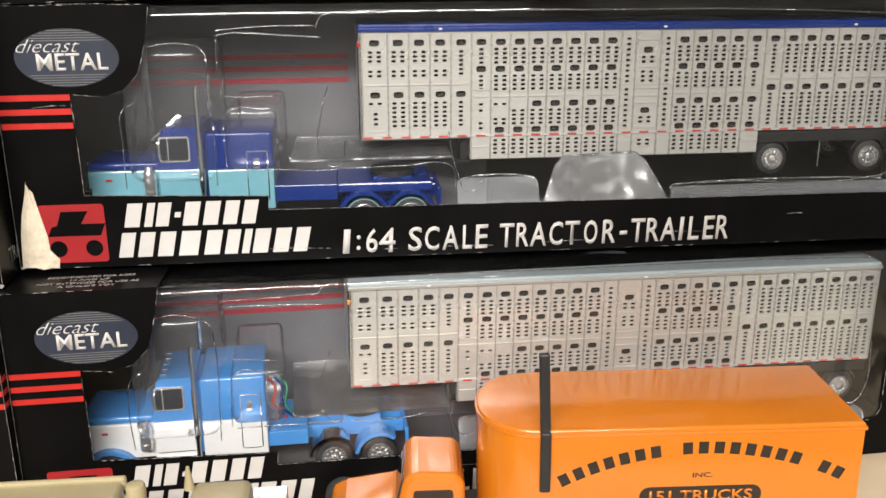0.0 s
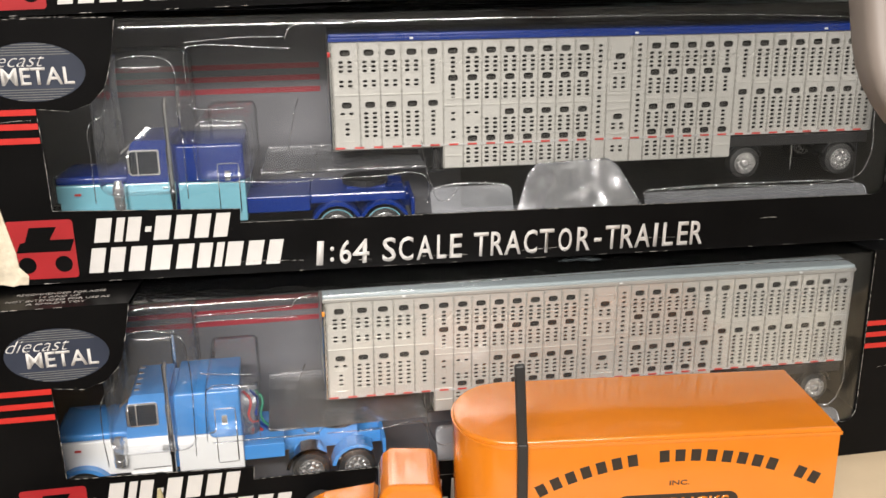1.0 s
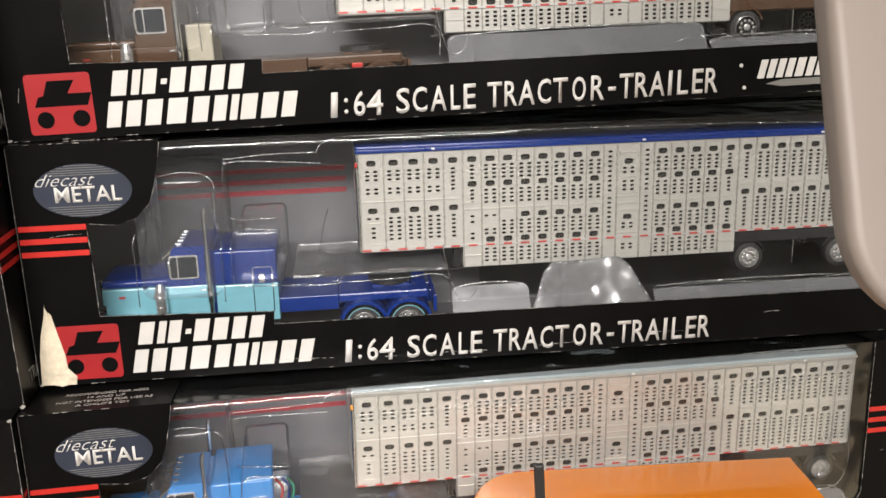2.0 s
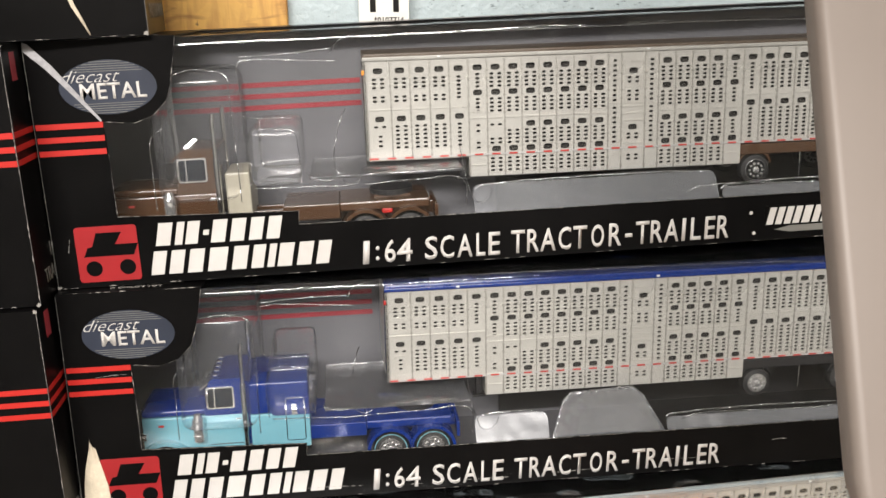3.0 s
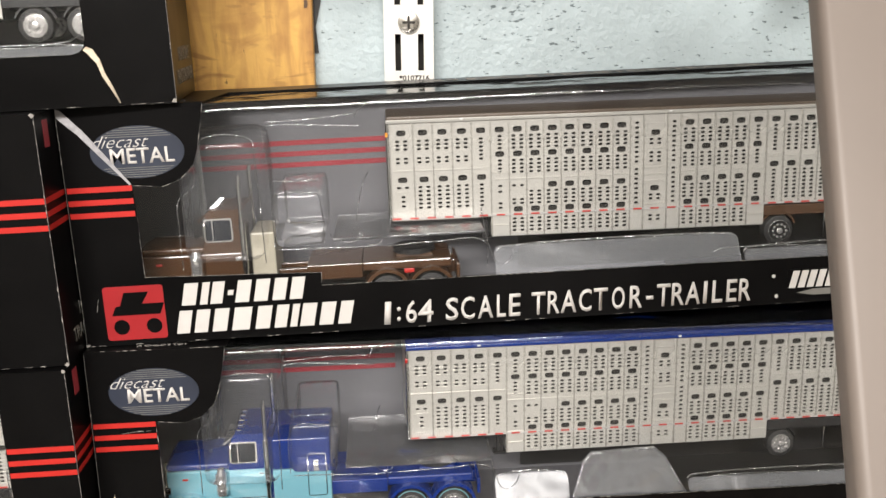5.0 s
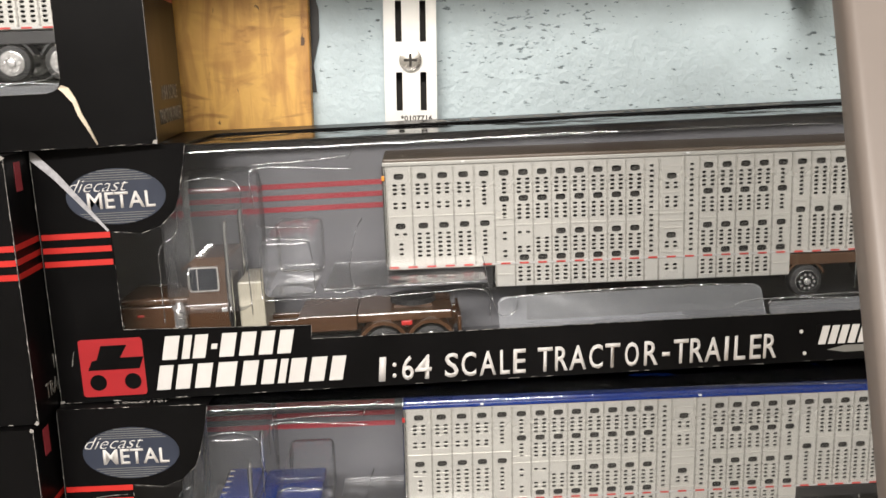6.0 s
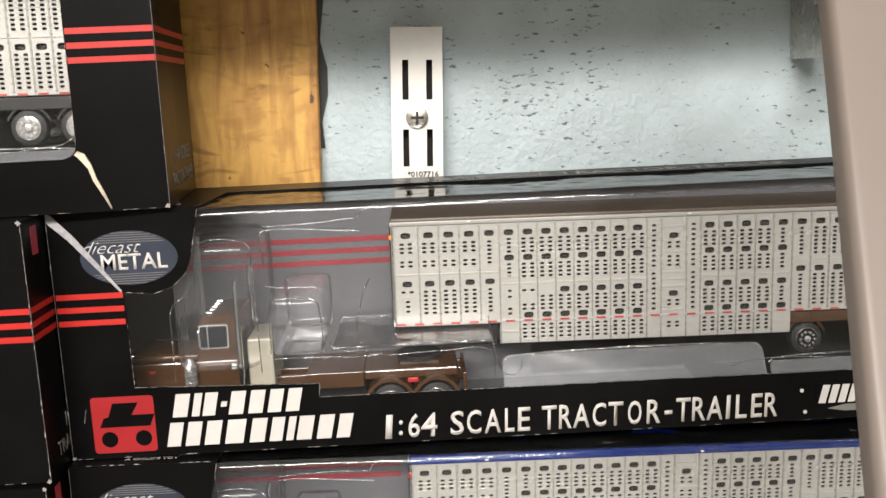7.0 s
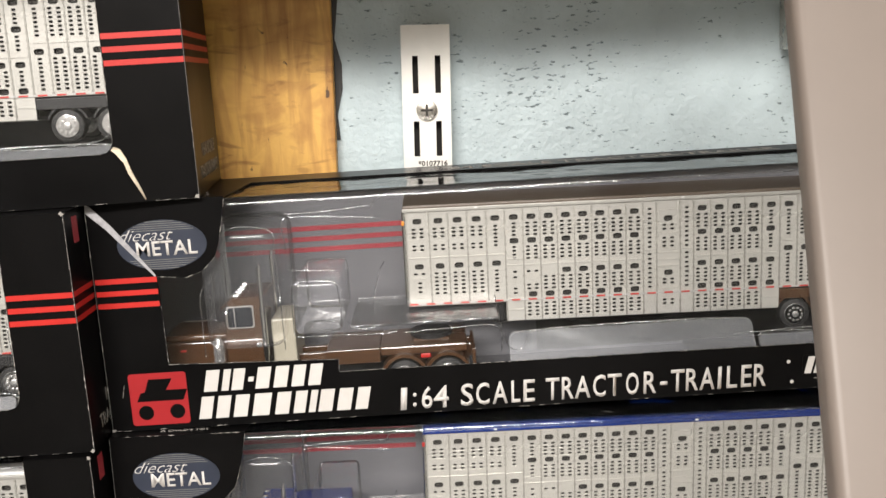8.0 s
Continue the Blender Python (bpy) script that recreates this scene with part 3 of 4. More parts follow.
        part("axle", cyl((ax, W / 2, AXLE_Z), "y", 0.0014, W - 0.012, 10), BLACKP, t)
        fd = [(0.0086 * math.cos(a), 0.0086 * math.sin(a)) for a in [radians(20 + 14 * i) for i in range(11)]]
        fd += [(0.0078 * math.cos(a), 0.0078 * math.sin(a)) for a in [radians(160 - 14 * i) for i in range(11)]]
        part("fender", prism([(ax + a, AXLE_Z + b) for a, b in fd], 0.0006, 0.009), frame_paint, t)
    part("mud_flap", box(axles[0] + 0.021, axles[0] + 0.0214, 0.001, 0.010, 0.013, DECK_Z - 0.0006), CHROME, t)
    return t


# ---- tractors ----
def tractor(m, upper, lower, chassis, label, sleeper=0.029, tall=0.0, full_fenders=True, rear=0.0, fender_paint=None, cab_drop=0.0):
    """A long-nosed tractor: nose at x = 0, near side at y = 0, ground at z = 0."""
    t = thing("toy_tractor", m, label, "toy truck", "toy tractors")
    W, D = 0.036, 0.0290
    hood = part("hood", box(0.003, 0.031, 0.004, W - 0.004, D, 0.0322, 0.0012, 3), upper, t, smooth=True)
    # On the sky blue unit, the white hood side stands in for a reflection.
    part("hood_side", box(0.003, 0.031, 0.0035, W - 0.0035, 0.0135, D, 0.0006), lower, t)
    part("hood_badge", box(0.010, 0.0125, 0.0030, 0.0036, D - 0.004, D - 0.0032), RED, hood)
    fw = [(0.0125 + 0.0115 * math.cos(radians(a)), 0.0085 + 0.0105 * math.sin(radians(a))) for a in range(5, 176, 15)]
    fi = [(0.0125 + 0.0096 * math.cos(radians(a)), 0.0085 + 0.0088 * math.sin(radians(a))) for a in range(175, 4, -15)]
    part("front_fender", prism(fw + fi, 0.0, 0.009), fender_paint or lower, t)
    part("front_fender", prism(fw + fi, W - 0.009, W), fender_paint or lower, t)
    part("grille", box(0.0012, 0.003, 0.008, W - 0.008, 0.012, 0.032, 0.0006), CHROME, t, "chrome grille")
    part("bumper", box(-0.0012, 0.001, 0.0, W, 0.004, 0.010, 0.0006), CHROME, t)
    part("headlamp", cyl((0.0035, 0.0025, 0.021), "x", 0.0018, 0.003, 14), CHROME, t, smooth=True)
    wheel(t, 0.0125, 0.0034, 0.0079)
    wheel(t, 0.0125, W - 0.0034, 0.0079)
    ch = 0.0460 + tall * 0.5 - cab_drop
    cab = part("cab", prism([(0.0305, D), (0.0485, D), (0.0485, ch - 0.0005), (0.0475, ch), (0.0345, ch), (0.0330, ch - 0.0015)], 0.0035, W - 0.0035), upper, t)
    part("cab_lower", box(0.0305, 0.0485, 0.0034, W - 0.0034, 0.0125, D, 0.0005), lower, t)
    fr = part("window_frame", prism(rounded(0.0318, 0.0438, ch - 0.0138, ch - 0.0036, 0.001, 3), 0.0030, 0.0036), RIM, cab, "bright window surround")
    part("side_window", prism(rounded(0.0325, 0.0431, ch - 0.0131, ch - 0.0043, 0.0008, 3), 0.0027, 0.0031), GLASSD, fr)
    part("window_bar", box(0.0352, 0.0356, 0.0024, 0.0028, ch - 0.0131, ch - 0.0043), RIM, fr)
    part("windscreen", prism([(0.0312, 0.0325), (0.0334, ch - 0.002), (0.0330, ch - 0.002), (0.0308, 0.0325)], 0.006, W - 0.006), GLASSD, cab)
    part("sun_visor", prism([(0.0290, ch - 0.0045), (0.0335, ch - 0.0010), (0.0339, ch - 0.0014), (0.0294, ch - 0.0052)], 0.004, W - 0.004), CHROME if sleeper else upper, cab)
    for i in range(5):
        y = 0.007 + i * (W - 0.014) / 4
        part("roof_lamp", cyl((0.0360, y, ch + 0.0005), "x", 0.0007, 0.0020, 10, r2=0.0004), CHROME, cab, smooth=True)
    mir = part("mirror_arm", box(0.0322, 0.0326, 0.0004, 0.0034, ch - 0.0062, ch - 0.0058), CHROME, cab)
    part("mirror", box(0.0318, 0.0330, 0.0000, 0.0008, ch - 0.0120, ch - 0.0052, 0.0003), CHROME, mir, "chrome door mirror")
    part("door_line", box(0.0318, 0.0468, 0.0032, 0.0035, 0.0150, 0.0153), BLACKP, cab)
    part("door_handle", box(0.0440, 0.0462, 0.0026, 0.0034, 0.0268, 0.0274), CHROME, cab)
    ac = part("air_cleaner", cyl((0.0275, 0.0016, 0.0235), "z", 0.0026, 0.0105, 18, bevel=0.0004), RIM, t, "chrome air cleaner canister", smooth=True)
    for z in (0.021, 0.0245):
        part("band", cyl((0.0275, 0.0016, z), "z", 0.0028, 0.0007, 18), RIM, ac)
    part("cap", cyl((0.0275, 0.0016, 0.0298), "z", 0.0022, 0.0024, 18, r2=0.0014), RIM, ac, smooth=True)
    for y in (0.0010, W - 0.0010):
        st = part("exhaust_stack", cyl((0.0482, y, 0.037), "z", 0.0010, 0.048, 14), CHROME, t, "tall chrome exhaust stack", smooth=True)
        part("heat_shield", cyl((0.0482, y, 0.033), "z", 0.00135, 0.022, 14), CHROME, st, smooth=True)
        part("outlet", cyl((0.0485, y, 0.0616), "z", 0.00095, 0.0022, 12, r2=0.0008), CHROME, st, smooth=True)
    if sleeper:
        sh = 0.0440 + tall
        sx = 0.0505
        sl = part("sleeper", box(sx, sx + sleeper - 0.003, 0.0008, W - 0.0008, D, sh, 0.0012, 3), upper, t, smooth=True)
        part("sleeper_lower", box(sx, sx + sleeper - 0.003, 0.0006, W - 0.0006, 0.0125, D, 0.0005), lower, t)
        part("gap_panel", box(0.0485, sx, 0.004, W - 0.004, 0.014, ch - 0.002), upper, t)
        dx = sx + sleeper - 0.0135
        part("sleeper_door", prism(rounded(dx, dx + 0.0085, 0.0160, sh - 0.0075, 0.0012, 3), 0.0002, 0.0006), CHROME, sl, "bright door outline")
        part("door_skin", prism(rounded(dx + 0.0004, dx + 0.0081, D, sh - 0.0079, 0.0004, 2), 0.00005, 0.0004), upper, sl)
        part("door_skin", prism(rounded(dx + 0.0004, dx + 0.0081, 0.0164, D, 0.0004, 2), 0.00005, 0.0004), lower, sl)
        part("door_vent", box(dx + 0.0028, dx + 0.0050, -0.0002, 0.0002, sh - 0.0145, sh - 0.0105), CHROME, sl)
    else:
        part("rear_rack", box(0.0505, 0.0610, 0.005, W - 0.005, 0.0130, 0.0370, 0.0008), RACK, t, "pale moulded rack behind the cab")
    if fender_paint:
        for hx, ink in ((0.0800, RED), (0.0830, NAVY), (0.0850, HOSE)):
            tube([(hx - 0.003, 0.016, 0.0400), (hx, 0.013, 0.0370), (hx - 0.001, 0.011, 0.0300), (hx + 0.004, 0.013, 0.0225)], 0.0006, t, ink, "air_hose", "thin coiled air hose")
    part("fuel_tank", cyl((0.0560, 0.0045, 0.0085), "x", 0.0042, 0.026, 18, bevel=0.0006), CHROME, t, smooth=True)
    part("step", box(0.0335, 0.0470, 0.0008, 0.004, 0.0045, 0.0105, 0.0004), CHROME, t)
    part("side_skirt", box(0.0300, 0.0765, 0.0016, 0.0032, 0.0110, 0.0126), CHROME, t)
    for y in (0.011, W - 0.014):
        part("frame_rail", box(0.060, 0.139 + rear, y, y + 0.003, 0.0130, 0.0185, 0.0003), chassis, t)
    part("deck_plate", box(0.074, 0.098 + rear, 0.003, W - 0.003, 0.0185, 0.0215, 0.0006), chassis, t)
    part("deck_side", box(0.074, 0.098 + rear, 0.0022, 0.0034, 0.0150, 0.0215, 0.0003), chassis, t)
    part("fifth_wheel", cyl((0.121 + rear, W / 2, 0.0235), "z", 0.0095, 0.0022, 24), BLACKP, t)
    part("fifth_wheel_base", box(0.113 + rear, 0.129 + rear, 0.010, W - 0.010, 0.0185, 0.0224), chassis, t)
    for ax in (0.1085 + rear, 0.1278 + rear):
        for y in (0.0036, W - 0.0036):
            wheel(t, ax, y, 0.0079, ring=CYAN if lower is CYAN and y < 0.01 else None)
        part("axle", cyl((ax, W / 2, 0.0079), "y", 0.0018, W - 0.012, 10), BLACKP, t)
        span = range(-10, 191, 20) if full_fenders else range(50, 171, 20)
        o = [(ax + 0.0107 * math.cos(radians(a)), 0.0079 + 0.0107 * math.sin(radians(a))) for a in span]
        i = [(ax + 0.0092 * math.cos(radians(a)), 0.0079 + 0.0092 * math.sin(radians(a))) for a in reversed(span)]
        for y0, y1 in ((-0.0002, 0.0085), (W - 0.0085, W + 0.0002)):
            part("rear_fender", prism(o + i, y0, y1), CHROME if not full_fenders and ax < 0.112 else chassis, t)
    if full_fenders:
        part("fender_bridge", box(0.098 + rear, 0.137 + rear, 0.003, W - 0.003, 0.0175, 0.0215, 0.0008), chassis, t)
    part("tail_lamp", box(0.1160 + rear, 0.1205 + rear, -0.0003, 0.0006, 0.0165, 0.0185, 0.0004), RED, t) if not sleeper else None
    part("rear_bar", box(0.139 + rear, 0.1405 + rear, 0.003, W - 0.003, 0.0110, 0.0185, 0.0003), chassis, t)
    return t


# ---- the display boxes ----
L, H, D = 0.3845, 0.0985, 0.070
TH = 0.0006


def wear(parent, points, seed, w=0.00035, gaps=0.35, name="worn_edge"):
    return tagged(part(name, wear_line(points, seed, w, gaps), WEAR, parent, "rubbed pale card edge"), kind="stuff")


def wear_line(points, seed, w=0.00035, gaps=0.35):
    """Broken pale slivers where the print has rubbed off a folded edge."""
    rnd = random.Random(seed)
    bm = bmesh.new()
    for a, b in zip(points, points[1:]):
        a, b = Vector(a), Vector(b)
        n = max(1, int((b - a).length / 0.0030))
        side = Vector((-(b - a).z, 0, (b - a).x)).normalized()
        for i in range(n):
            if rnd.random() < gaps:
                continue
            p, q = a.lerp(b, i / n), a.lerp(b, min(1, (i + 0.5 + rnd.random() * 0.6) / n))
            h0, h1, hm = (w * (0.12 + 0.88 * rnd.random() ** 2.5) for _ in range(3))
            mid = p.lerp(q, 0.3 + 0.4 * rnd.random())
            pts = [p + side * h0 * 0.5, mid + side * hm, q + side * h1 * 0.5, q - side * h1 * 0.5, mid - side * hm * 0.6, p - side * h0 * 0.5]
            prism([(v.x, v.z) for v in pts], p.y - 0.00012, p.y + 0.00005, bm)
    return bm


# each sign of the scale line with its start and end along the line
SCALE_LINE = [("1", 0.0, 0.023), (":", 0.036, 0.048), ("6", 0.061, 0.091), ("4", 0.094, 0.137), ("S", 0.170, 0.205), ("C", 0.213, 0.251), ("A", 0.258, 0.300), ("L", 0.310, 0.335), ("E", 0.343, 0.377),
              ("T", 0.407, 0.445), ("R", 0.449, 0.482), ("A", 0.485, 0.528), ("C", 0.536, 0.571), ("T", 0.577, 0.615), ("O", 0.626, 0.661), ("R", 0.673, 0.708), ("-", 0.719, 0.739),
              ("T", 0.749, 0.786), ("R", 0.788, 0.822), ("A", 0.825, 0.866), ("I", 0.874, 0.887), ("L", 0.898, 0.927), ("E", 0.937, 0.967), ("R", 0.971, 1.004)]
LETTERS = {}
SCRATCHES = {
    23: ((0.0900, 0.0050, 0.1200, 0.0042), (0.1400, 0.0032, 0.1900, 0.0030), (0.2050, 0.0036, 0.2350, 0.0040), (0.2500, 0.0060, 0.2700, 0.0058), (0.3050, 0.0120, 0.3120, 0.0121), (0.0120, 0.0620, 0.0250, 0.0628)),
    11: ((0.0060, 0.0150, 0.0075, 0.0220), (0.0200, 0.0265, 0.0300, 0.0272)),
    37: ((0.1500, 0.0140, 0.1800, 0.0138), (0.3650, 0.0450, 0.3720, 0.0452)),
}


def display_box(m, label, seed, bright_stand=False, worn=0.35, top_words=False, crease=False, badge=(0, 0), step=0.0985, strip=0.027):
    t = thing("display_box", m, label, "toy box", "boxed toy trucks")
    wr = L - strip
    cr = [(wr - 0.005 + 0.005 * math.cos(radians(a)), 0.0250 + 0.005 * math.sin(radians(a))) for a in (0, -30, -60, -90)]
    outline = [(0, 0), (L, 0), (L, H), (wr, H)] + cr + [(step, 0.0207), (step + 0.0004, 0.0262), (0.0270, 0.0285), (0.0268, 0.0540), (0.0262, 0.0668),
               (0.0380, 0.0655), (0.0455, 0.0680), (0.0512, 0.0735), (0.0535, 0.0800), (0.0558, 0.0900), (0.0572, H), (0, H)]
    front = part("front_panel", prism(outline, 0, TH), CARD, t, "black printed card")
    part("left_end", box(0, TH, TH, D, 0, H), CARD, t)
    part("right_end", box(L - TH, L, TH, D, 0, H), CARD, t)
    part("bottom_panel", box(TH, L - TH, TH, D, 0, TH), CARD, t)
    part("back_panel", box(TH, L - TH, D - TH, D, TH, H), CARD, t)
    top = part("top_panel", slab([(TH, TH), (0.0572, TH), (0.0600, 0.046), (wr - 0.012, 0.046), (wr, TH), (L - TH, TH), (L - TH, D - TH), (TH, D - TH)], H - TH, H), CARD, t)
    f = -0.0001
    wear(front, [(0.0572, f, H - 0.001), (0.0558, f, 0.0900), (0.0535, f, 0.0800), (0.0512, f, 0.0735), (0.0455, f, 0.0680), (0.0380, f, 0.0655), (0.0262, f, 0.0668), (0.0268, f, 0.0540), (0.0270, f, 0.0285)], seed, 0.00022, 0.3, "cut_edge")
    wear(front, [(0.0270, f, 0.0285), (step + 0.0004, f, 0.0262), (step, f, 0.0207), (wr - 0.004, f, 0.0200)], seed + 6, 0.00018, 0.12, "cut_edge")
    wear(front, [(wr, f, H - 0.001), (wr, f, 0.0250), (wr - 0.002, f, 0.0212)], seed + 1, 0.0003, 0.1, "cut_edge")
    part("fold_line", box(-0.00005, 0.00018, -0.0001, 0.00005, 0.001, H - 0.001), FOLD, front, "thin rubbed fold")
    part("fold_line", box(L - 0.00018, L + 0.00005, -0.0001, 0.00005, 0.001, H - 0.001), FOLD, front, "thin rubbed fold")
    wear(front, [(0.0001, f, 0.002), (0.0001, f, H - 0.001)], seed + 2, 0.00028, worn + 0.3)
    wear(front, [(L - 0.0001, f, 0.002), (L - 0.0001, f, H - 0.001)], seed + 3, 0.0003, worn + 0.3)
    wear(front, [(0.002, f, 0.0002), (L - 0.002, f, 0.0002)], seed + 4, 0.0002, 0.8)
    wear(front, [(0.001, 0.0, H), (0.055, 0.0, H)], seed + 5, 0.00025, 0.5)
    if crease:
        # Pale wedge draws the highlight along the bent card.
        part("crease", prism([(0.0002, H - 0.0036), (0.0003, H - 0.0002), (0.0022, H - 0.0010), (0.0098, 0.0893), (0.0181, 0.0783), (0.0261, 0.0673), (0.0255, 0.0668), (0.0168, 0.0770), (0.0078, 0.0876)], -0.0003, 0.0001), PALE, front, "pressed crease across the corner, its highlight painted pale")
    rn = random.Random(seed + 70)
    for cx, cz in ((0.0006, 0.0006), (L - 0.0006, 0.0006), (L - 0.0006, H - 0.0006)):
        ring = [(cx + 0.0011 * rn.uniform(0.4, 1.3) * math.cos(k * 0.9), cz + 0.0009 * rn.uniform(0.4, 1.3) * math.sin(k * 0.9)) for k in range(7)]
        part("dented_corner", prism(ring, -0.0002, 0.0001), WEAR, front, "chipped pale card corner")
    # inside
    part("backing_card", box(TH, L - TH, D - 0.0030, D - TH - 0.0002, TH, H - TH - 0.0001), CARD_IN, t, "dull grey backing card")
    part("inner_floor", box(TH, L - TH, TH + 0.0005, D - 0.0031, TH, 0.0029), CARD_IN, t)
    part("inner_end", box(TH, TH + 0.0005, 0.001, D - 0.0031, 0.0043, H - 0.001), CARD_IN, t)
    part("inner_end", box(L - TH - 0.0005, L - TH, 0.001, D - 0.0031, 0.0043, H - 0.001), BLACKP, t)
    for i in range(3):
        z = 0.0735 - i * 0.0052
        part("backing_stripe", box(0.040, 0.128, D - 0.0033, D - 0.0030, z - 0.0023, z), DULLRED, t)
    # Darkness under the trailer is put in as black sheets over the grey card.
    part("under_dark_back", box(0.19, L - 0.002, D - 0.0034, D - 0.0031, 0.0045, 0.0405), BLACKP, t)
    part("under_dark_floor", box(0.262, L - 0.002, 0.012, D - 0.0035, 0.0043, 0.0046), BLACKP, t)
    # print
    for i in range(3):
        z = 0.0668 - i * 0.0052
        part("red_stripe", box(0.0006, 0.0262, -0.0001, 0.0001, z - 0.0022, z), RED, front)
        part("red_stripe", box(wr + 0.0004, L - 0.0003, -0.0001, 0.0001, z - 0.0022, z), RED, front)
        part("red_stripe", box(L - 0.0001, L + 0.0001, 0.0004, D - 0.001, z - 0.0022, z), RED, t)
        part("red_stripe", box(-0.0001, 0.0001, 0.0004, D - 0.001, z - 0.0022, z), RED, t)
    bd = part("badge", prism(ellipse(0.0300, 0.0800, 0.0185, 0.0105), -0.0001, 0.0001), BADGE, front, "dark steel blue oval badge", at=pose(badge[0], 0, badge[1]))
    for i in range(5):
        for s in (1, -1):
            z = 0.0800 + s * (0.0062 + 0.0009 * i)
            hw = 0.0185 * math.sqrt(max(0.02, 1 - ((z - 0.0800) / 0.0105) ** 2)) * 0.92
            part("badge_line", box(0.0300 - hw, 0.0300 + hw, -0.00018, -0.00008, z - 0.00012, z + 0.00012), DIMINK, bd)
    part("badge_word", lettering("METAL", 0.0192, 0.0755, 0.0252, 0.0062, -0.00012, thick=0.014), WHITE, bd, "white bold lettering")
    part("badge_script", lettering("diecast", 0.0125, 0.0820, 0.0225, 0.0048, -0.0001, thick=-0.012, shear=0.5), WHITE, bd)
    lg = part("emblem", prism(rounded(0.0090, 0.0335, 0.0022, 0.0252, 0.0014), -0.0001, 0.0001), CRIMSON, front, "red rounded square emblem")
    part("emblem_shape", prism([(0.0118, 0.0128), (0.0315, 0.0128), (0.0335, 0.0175), (0.0245, 0.0175), (0.0275, 0.0225), (0.0175, 0.0225), (0.0155, 0.0170), (0.0135, 0.0165)], -0.0002, -0.0001), CARD, lg)
    for x in (0.0152, 0.0285):
        part("emblem_disc", prism(ellipse(x, 0.0078, 0.0032, 0.0032, 20), -0.0002, -0.0001), CARD, lg)
    bars(0.0400, 0.0155, 0.0515, 0.0094, [7.5, 4, 6.5, -0.3, 3, -0.2, 7.5, 7.5, 7, 7], -0.00005, front, WHITE, 0.22)
    bars(0.0368, 0.0035, 0.0740, 0.0098, [7, 7.3, 7.8, 9.6, 7.8, 6.6, 3.8, 7.8, 7.8, 7], -0.00005, front, WHITE, 0.22)
    for ch, u0, u1 in SCALE_LINE:
        a, b = (0.1234 + 0.1566 * u - 0.0040 * u * (1 - u) for u in (u0, u1))
        up = 0.0018 + 0.0006 * u0
        lo, hi = {":": (0.0012, 0.0062), "-": (0.0034, 0.0016)}.get(ch, (0.0, 0.0099))
        if (ch, u0) not in LETTERS:
            first = part("scale_lettering", lettering(ch, a, up + lo, b - a, hi, -0.0001, thick=0.012, shear=0.06), WHITE, front, "white condensed lettering")
            LETTERS[ch, u0] = first.data
        else:
            share("scale_lettering", LETTERS[ch, u0], front, pose(0, 0, 0), "white condensed lettering")
    for n, words in enumerate(("RECOMMENDED FOR AGES", "14 AND UP", "NOT INTENDED FOR USE AS", "A CHILD'S TOY")):
        w = 0.0016 * len(words)
        part("top_notice", lettering(words, 0.031 - w / 2, 0.0150 - n * 0.0036, w, 0.0021, 0, thick=0.01), WEAR, top, "small pale notice", at=pose(0, 0, H + 0.0001, -90, 0, 0))
    for x0, z0, x1, z1 in SCRATCHES.get(seed, ()):
        wear(front, [(x0, f, z0), ((x0 + x1) / 2, f, (z0 + z1) / 2 + 0.0003), (x1, f, z1)], seed + int(x0 * 1000), 0.00022, 0.35, "scratch")
    part("end_emblem", box(L - 0.0001, L + 0.0001, 0.008, 0.0135, 0.085, 0.0955), DULLRED, t)
    if top_words:
        sm = part("series_mark", prism(rounded(0.2965, 0.3400, 0.0060, 0.0150, 0.001), -0.00016, 0.0001), CARD, front)
        bars(0.2970, 0.0068, 0.0400, 0.0075, [5, 5, 5, 5, 6, 5, 5, 5, 5, 5], -0.00014, sm, WHITE, 0.25)
        part("series_line", prism([(0.3010, 0.0045), (0.3080, 0.0060), (0.3400, 0.0060), (0.3400, 0.0032), (0.3080, 0.0032)], -0.00024, -0.0001), DIMINK, sm)
        for x, z in ((0.2905, 0.0125), (0.2920, 0.0035)):
            part("white_dot", prism(ellipse(x, z, 0.0008, 0.0008, 12), -0.0002, -0.0001), WHITE, front)
    e = part("end_lettering", lettering("1:64 SCALE", 0.020, 0.0150, 0.038, 0.0058, 0, thick=0.01), DIMINK, t, at=pose(L + 0.0001, 0, 0, 0, 0, 90))
    part("end_lettering", lettering("TRACTOR-TRAILER", 0.010, 0.0060, 0.054, 0.0058, 0, thick=0.01), DIMINK, t, at=pose(L + 0.0001, 0, 0, 0, 0, 90))
    part("top_lettering", lettering("1:64 SCALE TRACTOR-TRAILER", 0.145, 0.050, 0.160, 0.010, 0, thick=0.01), WEAR, top, at=pose(0, 0, H + 0.0001, -90, 0, 0))
    # clear plastic
    fr = part("window_film", prism([(0.0264, 0.0195), (wr + 0.001, 0.0195), (wr + 0.001, H - TH), (0.0264, H - TH)], TH + 0.0002, TH + 0.0003), FILM, t, "clear plastic window film")
    tf = part("top_film", slab([(0.0566, TH + 0.0002), (wr + 0.002, TH + 0.0002), (wr - 0.010, 0.048), (0.0590, 0.048)], H - TH - 0.0003, H - TH - 0.0002), FILM, t)
    bm = bmesh.new()
    rq, nx = 0.0030, 30
    rows = []
    for k in range(nx + 1):
        xx = 0.0580 + (wr - 0.0590) * k / nx
        sag = 0.0004 * noise.noise((xx * 40, seed, 0.5))
